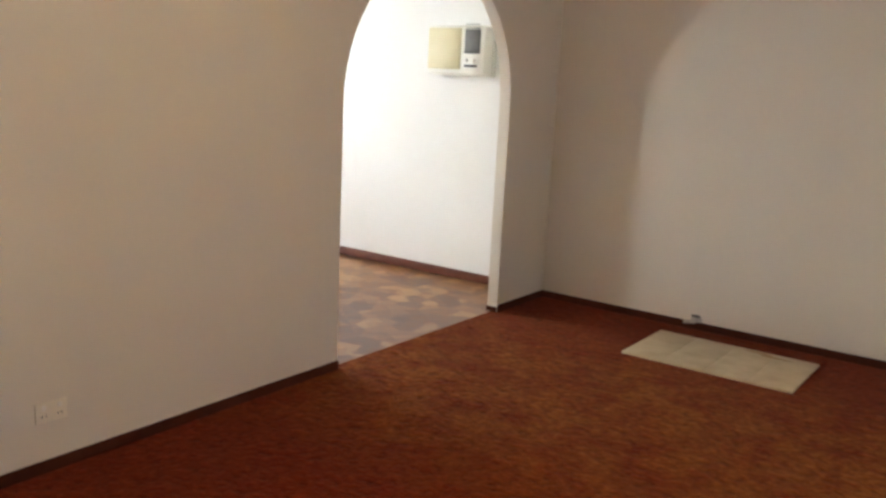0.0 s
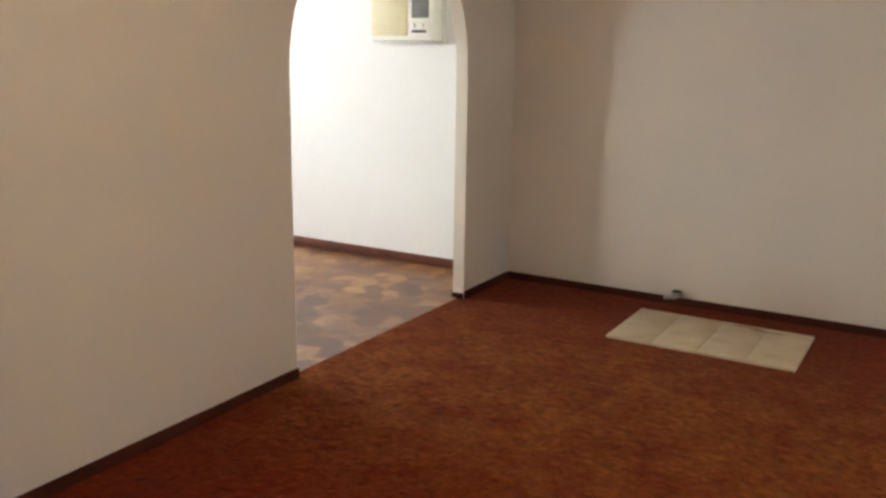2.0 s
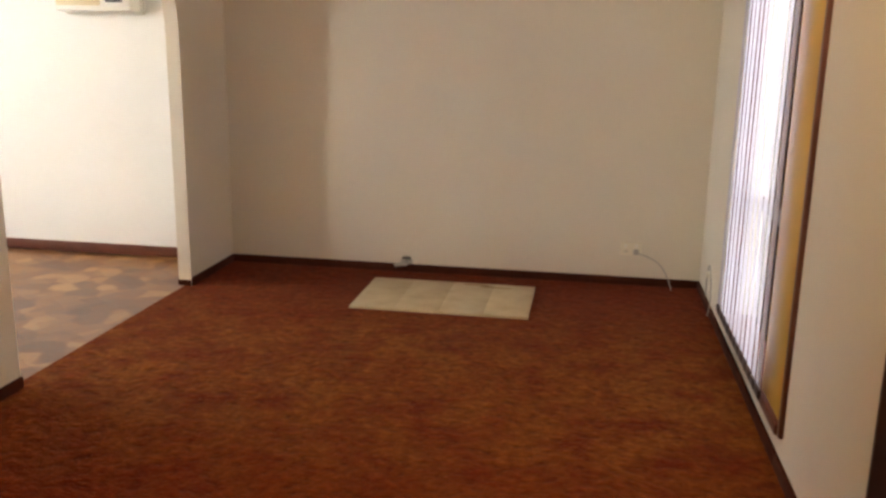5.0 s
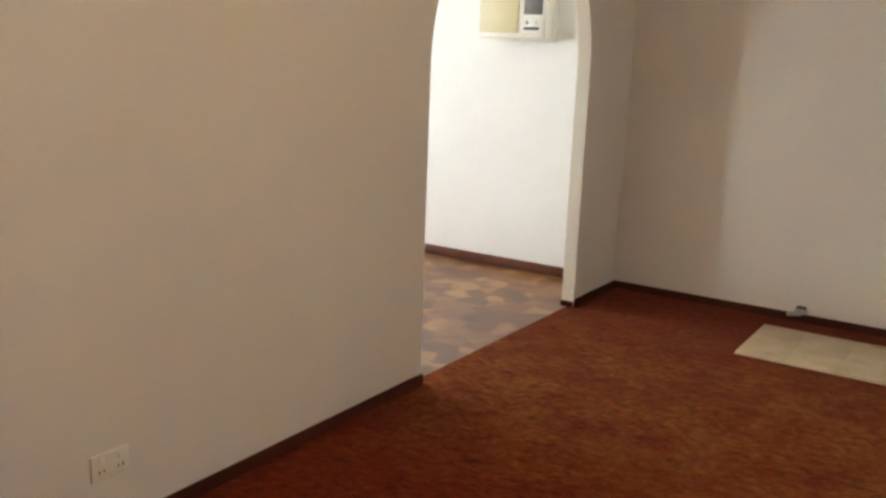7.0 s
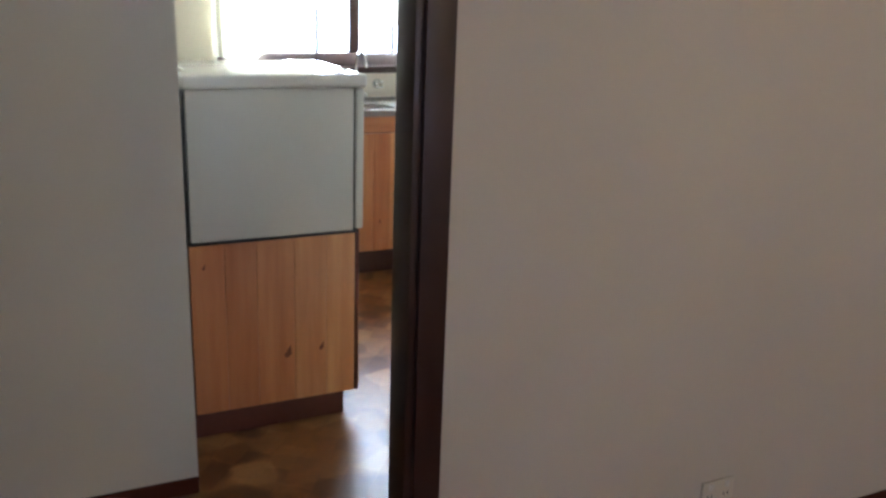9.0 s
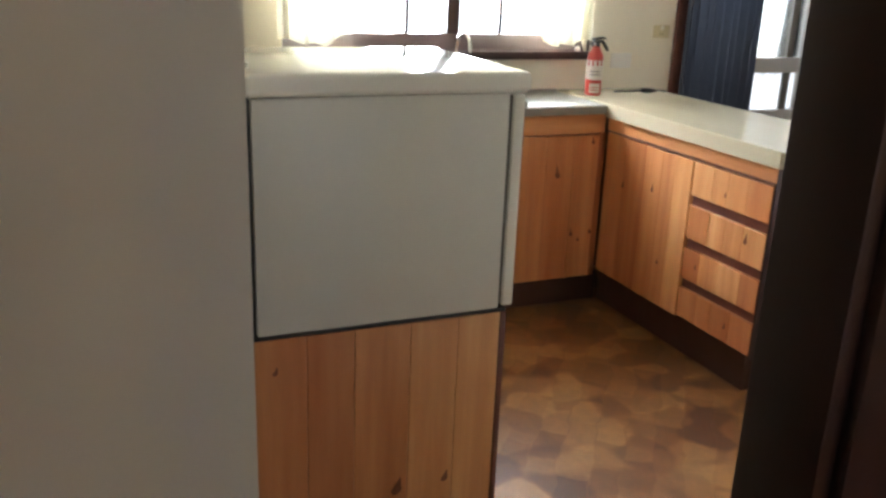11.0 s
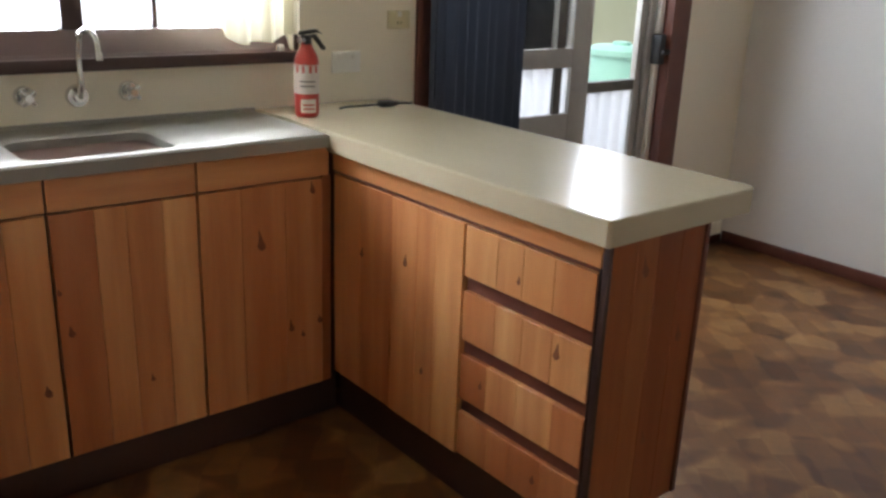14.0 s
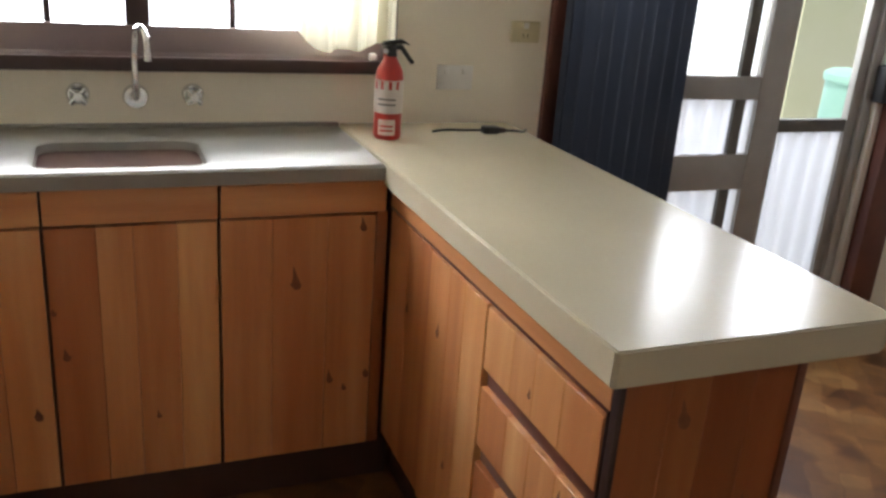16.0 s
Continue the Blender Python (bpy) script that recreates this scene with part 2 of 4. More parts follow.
def carpet_mat():
    m, nt, b = mat("sculpted_carpet", (0.1, 0.02, 0.01), 0.95, spec=0.05)
    v = coords(nt)
    tuft = noise_tex(nt, v, 30, 4, 0.65)
    swirl = noise_tex(nt, v, 5, 6, 0.72)
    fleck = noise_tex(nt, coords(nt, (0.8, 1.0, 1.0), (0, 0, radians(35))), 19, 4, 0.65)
    wide = noise_tex(nt, v, 1.1, 3)
    red = ramp(nt, tuft, [(0.25, (0.085, 0.008, 0.003)), (0.55, (0.145, 0.017, 0.006)), (0.8, (0.20, 0.034, 0.011))])
    gold = ramp(nt, tuft, [(0.25, (0.13, 0.032, 0.006)), (0.55, (0.215, 0.067, 0.013)), (0.8, (0.31, 0.115, 0.027))])
    # worn, yellowed track from the arch towards the window, broken up by the pile pattern
    sx = nt.nodes.new("ShaderNodeSeparateXYZ")
    nt.links.new(v, sx.inputs[0])
    off = nt.nodes.new("ShaderNodeMath")
    off.operation = "ADD"
    off.inputs[1].default_value = 1.6
    nt.links.new(sx.outputs["Y"], off.inputs[0])
    far = nt.nodes.new("ShaderNodeMath")
    far.operation = "ABSOLUTE"
    nt.links.new(off.outputs[0], far.inputs[0])
    near = nt.nodes.new("ShaderNodeMapRange")
    near.inputs["From Min"].default_value, near.inputs["From Max"].default_value = 0.3, 1.2
    near.inputs["To Min"].default_value, near.inputs["To Max"].default_value = 0.95, 0.12
    nt.links.new(far.outputs[0], near.inputs["Value"])
    patch = ramp(nt, swirl, [(0.36, (0.1, 0.1, 0.1)), (0.56, (1, 1, 1))])
    worn = mix(nt, 1.0, near.outputs[0], patch, "MULTIPLY")
    worn = mix(nt, 0.8, worn, ramp(nt, wide, [(0.3, (0.55, 0.55, 0.55)), (0.65, (1.2, 1.2, 1.2))]), "MULTIPLY")
    pile = mix(nt, worn, red, gold)
    # shade painted into the hollows between the clumps of pile, light onto their tips
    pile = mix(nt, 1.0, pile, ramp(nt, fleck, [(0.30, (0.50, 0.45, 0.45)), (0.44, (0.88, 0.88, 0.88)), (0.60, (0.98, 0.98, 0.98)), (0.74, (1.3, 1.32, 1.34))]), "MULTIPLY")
    nt.links.new(pile, b.inputs["Base Color"])
    b.inputs["Sheen Weight"].default_value, b.inputs["Sheen Roughness"].default_value = 0.05, 0.4
    b.inputs["Sheen Tint"].default_value = (1.0, 0.72, 0.5, 1)
    bump(nt, b, mix(nt, 0.6, tuft, fleck), 1.0, 0.025)
    return m


def vinyl_mat():
    """Printed sheet vinyl: interlocking brown slate shapes set on the diagonal."""
    m, nt, b = mat("printed_vinyl", (0.2, 0.12, 0.06), 0.36)
    v = coords(nt, (1.0, 1.0, 1.0), (0, 0, radians(38)))
    warp = nt.nodes.new("ShaderNodeTexNoise")
    warp.inputs["Scale"].default_value = 7
    nt.links.new(v, warp.inputs["Vector"])
    vv = nt.nodes.new("ShaderNodeVectorMath")
    vv.operation = "MULTIPLY_ADD"
    vv.inputs[1].default_value = (0.07, 0.07, 0)
    nt.links.new(warp.outputs["Color"], vv.inputs[0])
    nt.links.new(v, vv.inputs[2])
    br = nt.nodes.new("ShaderNodeTexBrick")
    br.inputs["Scale"].default_value = 1
    br.inputs["Brick Width"].default_value, br.inputs["Row Height"].default_value = 0.17, 0.095
    br.inputs["Mortar Size"].default_value = 0.003
    br.inputs["Mortar Smooth"].default_value = 0.6
    br.inputs["Color1"].default_value, br.inputs["Color2"].default_value = (0, 0, 0, 1), (1, 1, 1, 1)
    br.inputs["Mortar"].default_value = (0.5, 0.5, 0.5, 1)
    nt.links.new(vv.outputs[0], br.inputs["Vector"])
    vor = nt.nodes.new("ShaderNodeTexVoronoi")
    vor.inputs["Scale"].default_value = 7.2
    vor.feature = "SMOOTH_F1"
    vor.inputs["Smoothness"].default_value = 0.34
    nt.links.new(vv.outputs[0], vor.inputs["Vector"])
    sep = nt.nodes.new("ShaderNodeSeparateColor")
    nt.links.new(vor.outputs["Color"], sep.inputs[0])
    tone = mix(nt, 0.30, sep.outputs[0], br.outputs["Color"])
    col = ramp(nt, tone, [(0.12, (0.090, 0.030, 0.008)), (0.4, (0.165, 0.064, 0.016)), (0.62, (0.235, 0.103, 0.029)), (0.85, (0.35, 0.185, 0.062))])
    cloud = noise_tex(nt, v, 11, 5, 0.65)
    col = mix(nt, 0.55, col, ramp(nt, cloud, [(0.3, (0.6, 0.6, 0.6)), (0.7, (1.35, 1.3, 1.25))]), "MULTIPLY")
    nt.links.new(col, b.inputs["Base Color"])
    bump(nt, b, mix(nt, 0.6, cloud, br.outputs["Fac"]), 0.12, 0.004)
    rr = nt.nodes.new("ShaderNodeMapRange")
    rr.inputs["To Min"].default_value, rr.inputs["To Max"].default_value = 0.32, 0.52
    nt.links.new(cloud, rr.inputs["Value"])
    nt.links.new(rr.outputs[0], b.inputs["Roughness"])
    b.inputs["Coat Weight"].default_value, b.inputs["Coat Roughness"].default_value = 0.2, 0.36
    return m


CARPET, VINYL = carpet_mat(), vinyl_mat()


# ---- mesh helpers ----
def add_box(bm, lo, hi, bevel=0.0, segs=2):
    x0, y0, z0 = lo
    x1, y1, z1 = hi
    v = [bm.verts.new(p) for p in ((x0, y0, z0), (x1, y0, z0), (x1, y1, z0), (x0, y1, z0), (x0, y0, z1), (x1, y0, z1), (x1, y1, z1), (x0, y1, z1))]
    f = [bm.faces.new([v[i] for i in q]) for q in ((3, 2, 1, 0), (4, 5, 6, 7), (0, 1, 5, 4), (1, 2, 6, 5), (2, 3, 7, 6), (3, 0, 4, 7))]
    if bevel:
        edges = list({e for q in f for e in q.edges})
        bmesh.ops.bevel(bm, geom=edges, offset=bevel, segments=segs, affect="EDGES", profile=0.5)
    return bm


def boxed(lo, hi, bevel=0.0, segs=2):
    return add_box(bmesh.new(), lo, hi, bevel, segs)


def add_rod(bm, a, b, r0, r1=None, n=14):
    """A round bar from a to b."""
    a, b = Vector(a), Vector(b)
    m = Matrix.Translation((a + b) / 2) @ (b - a).to_track_quat("Z", "Y").to_matrix().to_4x4()
    bmesh.ops.create_cone(bm, cap_ends=True, segments=n, radius1=r0, radius2=r0 if r1 is None else r1, depth=(b - a).length, matrix=m)
    return bm


def add_lathe(bm, base, profile, n=24):
    """Rings (radius, height) turned about the upright axis through base."""
    rings = [[bm.verts.new((base[0] + r * math.cos(2 * math.pi * k / n), base[1] + r * math.sin(2 * math.pi * k / n), base[2] + h)) for k in range(n)] for r, h in profile]
    for p, q in zip(rings, rings[1:]):
        for k in range(n):
            bm.faces.new((p[k], p[(k + 1) % n], q[(k + 1) % n], q[k]))
    bm.faces.new(rings[0][::-1])
    bm.faces.new(rings[-1])
    return bm


def add_prism(bm, pts, axis, a, b):
    """A flat outline pts pushed along an axis from a to b."""
    put = {"x": lambda p, t: (t, p[0], p[1]), "y": lambda p, t: (p[0], t, p[1]), "z": lambda p, t: (p[0], p[1], t)}[axis]
    one = [bm.verts.new(put(p, a)) for p in pts]
    two = [bm.verts.new(put(p, b)) for p in pts]
    bm.faces.new(one[::-1])
    bm.faces.new(two)
    n = len(pts)
    for k in range(n):
        bm.faces.new((one[k], one[(k + 1) % n], two[(k + 1) % n], two[k]))
    bmesh.ops.recalc_face_normals(bm, faces=bm.faces)
    return bm


def link(name, bm, material, smooth=False):
    me = bpy.data.meshes.new(name)
    bmesh.ops.recalc_face_normals(bm, faces=bm.faces)
    bm.to_mesh(me)
    bm.free()
    me.materials.append(material)
    if smooth:
        me.shade_smooth()
        me.set_sharp_from_angle(angle=radians(40))
    return new(name, me)


def part(name, bm, material, parent, label="", smooth=True):
    ob = link(name, bm, material, smooth)
    ob.parent = parent
    if label:
        tagged(ob, label)
    return ob


def thing(name, label, category, group="", kind=""):
    return tagged(new(name), label, category, group, kind)


def setting(name, bm, material, label, category, smooth=False):
    return tagged(link(name, bm, material, smooth), label, category, kind="structure")


def tube(name, pts, r, material, parent):
    cu = bpy.data.curves.new(name, "CURVE")
    cu.dimensions, cu.bevel_depth, cu.bevel_resolution = "3D", r, 3
    sp = cu.splines.new("BEZIER")
    sp.bezier_points.add(len(pts) - 1)
    for bp, p in zip(sp.bezier_points, pts):
        bp.co = p
        bp.handle_left_type = bp.handle_right_type = "AUTO"
    tmp = bpy.data.objects.new(name, cu)
    me = bpy.data.meshes.new_from_object(tmp)
    bpy.data.objects.remove(tmp)
    me.materials.clear()
    me.materials.append(material)
    me.shade_smooth()
    ob = new(name, me)
    ob.parent = parent
    return ob


def wall_boxes(plane, a0, a1, b0, b1, height, holes):
    """A wall along 'x' or 'y' from b0 to b1, its faces at a0 and a1, with right-angled holes (from, to, sill, head)."""
    bm = bmesh.new()

    def put(s0, s1, z0, z1):
        if s1 - s0 > 1e-4 and z1 - z0 > 1e-4:
            lo, hi = ((a0, s0, z0), (a1, s1, z1)) if plane == "y" else ((s0, a0, z0), (s1, a1, z1))
            add_box(bm, lo, hi)

    at = b0
    for s0, s1, z0, z1 in sorted(holes):
        put(at, s0, 0, height)
        put(s0, s1, 0, z0)
        put(s0, s1, z1, height)
        at = s1
    put(at, b1, 0, height)
    bmesh.ops.remove_doubles(bm, verts=bm.verts, dist=1e-5)
    return bm


# ---- the plan ----
XW, XE, YK, XL, YS, H = -3.19, 2.67, -4.70, -0.89, -6.4, 2.42
T = 0.07
ARCH0, ARCH1, SPRING = -1.987, -0.555, 1.27
DOOR0, DOOR1 = -5.27, -4.365
WIN = (-4.13, -2.68, 1.11, 2.02)
GDOOR = (-2.13, -0.605, 0.0, 2.06)
LWIN = (-2.10, -0.92, 0.14, 2.12)
EY, EX = -2.90, 3.20      # the wall steps out to the entry here
ENTRY = (-4.75, -3.75, 0.0, 2.08)
TOP = 0.93

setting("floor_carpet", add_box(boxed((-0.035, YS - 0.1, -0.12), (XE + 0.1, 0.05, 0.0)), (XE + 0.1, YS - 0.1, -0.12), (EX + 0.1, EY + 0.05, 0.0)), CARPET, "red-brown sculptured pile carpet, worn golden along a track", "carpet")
setting("floor_vinyl", add_box(boxed((XW - 0.05, YK - 0.1, -0.12), (-0.035, 0.05, -0.004)), (XL - 0.1, YS - 0.1, -0.12), (-0.035, YK - 0.1, -0.004)), VINYL, "brown printed slate-pattern sheet vinyl floor", "vinyl floor")
setting("wall_west", wall_boxes("y", XW - 0.16, XW, YK - 0.12, 0.0, H, [WIN, GDOOR]), WALL_CREAM, "cream painted plaster wall with window and glass door", "wall")
setting("wall_north_kitchen", boxed((XW - 0.16, 0.0, 0), (-T, 0.15, H)), WALL_WHITE, "white painted plaster end wall of the dining area", "wall")
setting("wall_north_living", boxed((-T, 0.0, 0), (XE + 0.15, 0.15, H)), WALL, "beige painted plaster end wall of the living room", "wall")
setting("wall_east", wall_boxes("y", XE, XE + 0.15, EY, 0.0, H, [LWIN]), WALL, "beige painted plaster wall with a tall window", "wall")
setting("wall_entry", wall_boxes("y", EX, EX + 0.15, YS, EY, H, [ENTRY]), WALL, "beige painted plaster wall round the entry door", "wall")
setting("wall_entry_return", boxed((XE + 0.15, EY, 0), (EX + 0.15, EY + 0.12, H)), WALL, "beige painted plaster return wall of the entry", "wall")
setting("trim_entry_corner", boxed((XE - 0.012, EY - 0.014, 0), (XE + 0.16, EY - 0.0005, H), 0.003), DARKWOOD, "dark stained timber trim on the wall end", "trim", True)
setting("wall_south", boxed((XL - 0.12, YS - 0.12, 0), (EX + 0.15, YS, H)), WALL, "beige painted plaster wall behind the entry", "wall")
setting("wall_hall", boxed((XL - 0.12, YS, 0), (XL, YK, H)), WALL, "beige painted plaster hall wall ending in a corner", "wall")
setting("wall_kitchen_side", boxed((XW, YK - 0.12, 0), (XL - 0.12, YK, H)), WALL_CREAM, "cream painted plaster wall behind the cooking bench", "wall")
setting("ceiling", boxed((XW - 0.16, YS - 0.12, H), (EX + 0.15, 0.15, H + 0.1)), CEIL, "cream painted plaster ceiling", "ceiling")


def arch_wall():
    """The partition with a round-headed arch and a doorway."""
    bm = bmesh.new()
    r, mid = (ARCH1 - ARCH0) / 2, (ARCH0 + ARCH1) / 2
    n = 28
    add_box(bm, (-T, YS, 0), (0, DOOR0, H))
    add_box(bm, (-T, DOOR0, 2.06), (0, DOOR1, H))
    add_box(bm, (-T, DOOR1, 0), (0, ARCH0, H))
    add_box(bm, (-T, ARCH1, 0), (0, 0, H))
    arc = [(mid - r * math.cos(math.pi * k / n), SPRING + r * math.sin(math.pi * k / n)) for k in range(n + 1)]
    for (y0, z0), (y1, z1) in zip(arc, arc[1:]):
        f0 = [bm.verts.new(p) for p in ((0, y0, z0), (0, y1, z1), (0, y1, H), (0, y0, H))]
        f1 = [bm.verts.new(p) for p in ((-T, y0, z0), (-T, y1, z1), (-T, y1, H), (-T, y0, H))]
        bm.faces.new(f0)
        bm.faces.new(f1[::-1])
        bm.faces.new((f0[1], f0[0], f1[0], f1[1]))
        bm.faces.new((f0[3], f0[2], f1[2], f1[3]))
    bmesh.ops.remove_doubles(bm, verts=bm.verts, dist=1e-5)
    return bm


setting("wall_partition", arch_wall(), WALL, "beige plaster partition wall with a round-headed arch", "wall")


def skirting(name, lo, hi):
    bm = boxed(lo, hi, 0.004)
    setting(name, bm, SKIRT, "thin red-brown stained timber skirting board", "skirting", True)


SK, SH = 0.014, 0.044
skirting("baseboard_north", (0.0, -SK, 0), (XE - SK, -0.0005, SH))
skirting("baseboard_partition_far", (0.0005, ARCH1, 0), (SK, -SK, SH))
skirting("baseboard_partition", (0.0005, DOOR1 + 0.05, 0), (SK, ARCH0, SH))
skirting("baseboard_arch", (-T, ARCH1 - 0.012, 0), (0.0, ARCH1 - 0.0005, 0.03))
# brighter material than SKIRT: the daylight on this skirting is put into its colour
setting("baseboard_dining", boxed((XW + SK, -SK, 0), (-T - 0.001, -0.0005, 0.062), 0.004), REDWOOD, "stained timber skirting of the dining end, coloured a brighter red-brown as if lit", "skirting", True)
skirting("baseboard_east", (XE - SK, LWIN[0] + 0.02, 0), (XE - 0.0005, 0, SH))
skirting("baseboard_east_near", (XE - SK, EY, 0), (XE - 0.0005, LWIN[0] + 0.02, SH))
skirting("baseboard_hall", (XL + 0.0005, YS, 0), (XL + SK, YK, SH + 0.01))
skirting("baseboard_west", (XW + 0.0005, GDOOR[1] + 0.066, 0), (XW + SK, -SK, SH))


# doorway lining, dark stained
def doorway():
    d = tagged(new("door_frame"), "dark stained timber doorway lining and architraves", "door frame", kind="structure")
    for y, s in ((DOOR1, -1), (DOOR0, 1)):
        part("jamb", boxed((-T - 0.012, min(y, y + s * 0.03), 0), (0.012, max(y, y + s * 0.03), 2.06), 0.004), DARKWOOD, d)
        for x in (-T - 0.026, 0.012):
            part("architrave", boxed((x, min(y + s * 0.012, y - s * 0.055), 0), (x + 0.014, max(y + s * 0.012, y - s * 0.055), 2.12), 0.004), DARKWOOD, d)
    part("head", boxed((-T - 0.012, DOOR0 + 0.03, 2.03), (0.012, DOOR1 - 0.03, 2.06), 0.003), DARKWOOD, d)


doorway()


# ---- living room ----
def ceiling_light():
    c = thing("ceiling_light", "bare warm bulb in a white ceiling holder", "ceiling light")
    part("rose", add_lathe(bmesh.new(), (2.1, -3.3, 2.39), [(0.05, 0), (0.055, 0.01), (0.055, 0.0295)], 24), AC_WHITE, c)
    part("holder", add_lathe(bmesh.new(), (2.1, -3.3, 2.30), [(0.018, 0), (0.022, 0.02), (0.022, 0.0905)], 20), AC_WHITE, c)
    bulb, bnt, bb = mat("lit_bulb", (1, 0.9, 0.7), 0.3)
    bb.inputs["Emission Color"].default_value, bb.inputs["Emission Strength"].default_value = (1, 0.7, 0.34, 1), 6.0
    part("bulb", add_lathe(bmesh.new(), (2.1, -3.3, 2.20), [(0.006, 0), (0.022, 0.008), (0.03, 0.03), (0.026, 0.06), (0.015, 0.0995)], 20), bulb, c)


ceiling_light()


def living_window():
    y0, y1, z0, z1 = LWIN
    w = tagged(new("window_1"), "tall window in a dark stained frame with a honey timber stile", "window", kind="structure")
    for n, lo, hi, m in (
        ("window_frame", (XE - 0.014, y0 - 0.022, z0 - 0.03), (XE + 0.05, y0 + 0.006, z1 + 0.04), REDWOOD),
        ("window_frame", (XE - 0.018, y1 - 0.006, z0 - 0.03), (XE + 0.05, y1 + 0.035, z1 + 0.04), REDWOOD),
        ("window_sill", (XE - 0.022, y0 + 0.006, z0 - 0.03), (XE + 0.15, y1 - 0.006, z0 + 0.006), REDWOOD),
        ("window_head", (XE - 0.018, y0 + 0.006, z1 - 0.006), (XE + 0.15, y1 - 0.006, z1 + 0.04), REDWOOD),
        ("stile", (XE - 0.008, y0 + 0.007, z0 + 0.007), (XE + 0.05, y0 + 0.30, z1 - 0.007), HONEYWOOD),
        ("rail", (XE + 0.09, y0 + 0.30, 0.62), (XE + 0.12, y1 - 0.007, 0.67), DARKWOOD),
    ):
        part(n, boxed(lo, hi, 0.004), m, w)
    p = part("pane", boxed((XE + 0.10, y0 + 0.30, z0 + 0.007), (XE + 0.106, y1 - 0.007, 0.62)), GLASS, w)
    q = part("pane", boxed((XE + 0.10, y0 + 0.30, 0.67), (XE + 0.106, y1 - 0.007, z1 - 0.007)), GLASS, w)
    p.visible_shadow = q.visible_shadow = False


living_window()


def vertical_blind():
    y0, y1, z0, z1 = LWIN[0] + 0.20, LWIN[1] + 0.05, LWIN[2] + 0.03, LWIN[3] + 0.02
    b = thing("vertical_blind", "white fabric vertical blind drawn across the tall window", "blind")
    part("headrail", boxed((XE - 0.055, y0 - 0.01, z1), (XE - 0.001, y1, z1 + 0.035), 0.004), AC_WHITE, b)
    n = 12
    for k in range(n):
        y = y0 + 0.045 + (y1 - y0 - 0.09) * k / (n - 1)
        a = radians(4 + 1.5 * math.sin(k * 2.1))
        bm = bmesh.new()
        cols = []
        for j in range(5):
            s = (j / 4 - 0.5) * 0.094
            bow = 0.004 * (1 - (j / 2 - 1) ** 2)
            px, py = XE - 0.034 + s * math.sin(a) + bow, y + s * math.cos(a)
            cols.append([bm.verts.new((px, py, z)) for z in (z0, z1)])
        for c, d in zip(cols, cols[1:]):
            bm.faces.new((c[0], d[0], d[1], c[1]))
        slat = part("slat", bm, BLIND, b)
        part("weight", boxed((XE - 0.039, y - 0.036, z0 - 0.028), (XE - 0.029, y + 0.036, z0 + 0.004), 0.003), DARKWOOD, slat, "dark bottom weight")


vertical_blind()


def entry_door():
    y0, y1 = ENTRY[0], ENTRY[1]
    d = tagged(new("door_1"), "dark stained timber entry door with an obscured glass panel", "door", kind="structure")
    part("jamb", boxed((EX - 0.016, y1 - 0.03, 0), (EX + 0.15, y1 + 0.05, 2.08), 0.004), DARKWOOD, d)
    part("jamb", boxed((EX - 0.016, y0 - 0.05, 0), (EX + 0.15, y0 + 0.03, 2.08), 0.004), DARKWOOD, d)
    part("stile", boxed((EX + 0.03, y1 - 0.13, 0.01), (EX + 0.07, y1 - 0.032, 2.05), 0.004), DARKWOOD, d)
    part("stile", boxed((EX + 0.03, y0 + 0.032, 0.01), (EX + 0.07, y0 + 0.13, 2.05), 0.004), DARKWOOD, d)
    part("rail", boxed((EX + 0.03, y0 + 0.13, 0.01), (EX + 0.07, y1 - 0.13, 0.22), 0.004), DARKWOOD, d)
    part("rail", boxed((EX + 0.03, y0 + 0.13, 1.92), (EX + 0.07, y1 - 0.13, 2.05), 0.004), DARKWOOD, d)
    part("pane", boxed((EX + 0.045, y0 + 0.13, 0.22), (EX + 0.055, y1 - 0.13, 1.92)), BLIND, d, "obscured white glass")


entry_door()


def hearth_board():
    x0, x1, y0, y1 = 0.918, 1.797, -0.76, -0.215
    h = thing("hearth_mat", "worn cream tiled hearth panel lying on the red carpet", "hearth mat")
    part("backing", boxed((x0, y0, 0.0), (x1, y1, 0.006), 0.002), HEARTH, h)
    n = 4
    for k in range(n):
        a, b = x0 + (x1 - x0) * k / n, x0 + (x1 - x0) * (k + 1) / n
        part("tile", boxed((a + 0.0015, y0 + 0.001, 0.005), (b - 0.0015, y1 - 0.001, 0.013), 0.002), HEARTH, h)
    rng = random.Random(4)
    for k in range(2):
        bm = bmesh.new()
        cx, cy = (1.49 + 0.10 * k, -0.25 - 0.03 * (k % 2))
        pts = [(cx + (0.07 + 0.02 * rng.random()) * math.cos(t * 0.5236), cy + (0.012 + 0.006 * rng.random()) * math.sin(t * 0.5236)) for t in range(12)]
        add_prism(bm, pts, "z", 0.0131, 0.0136)
        part("stain", bm, STAIN, h, "brown scorch stain")


hearth_board()


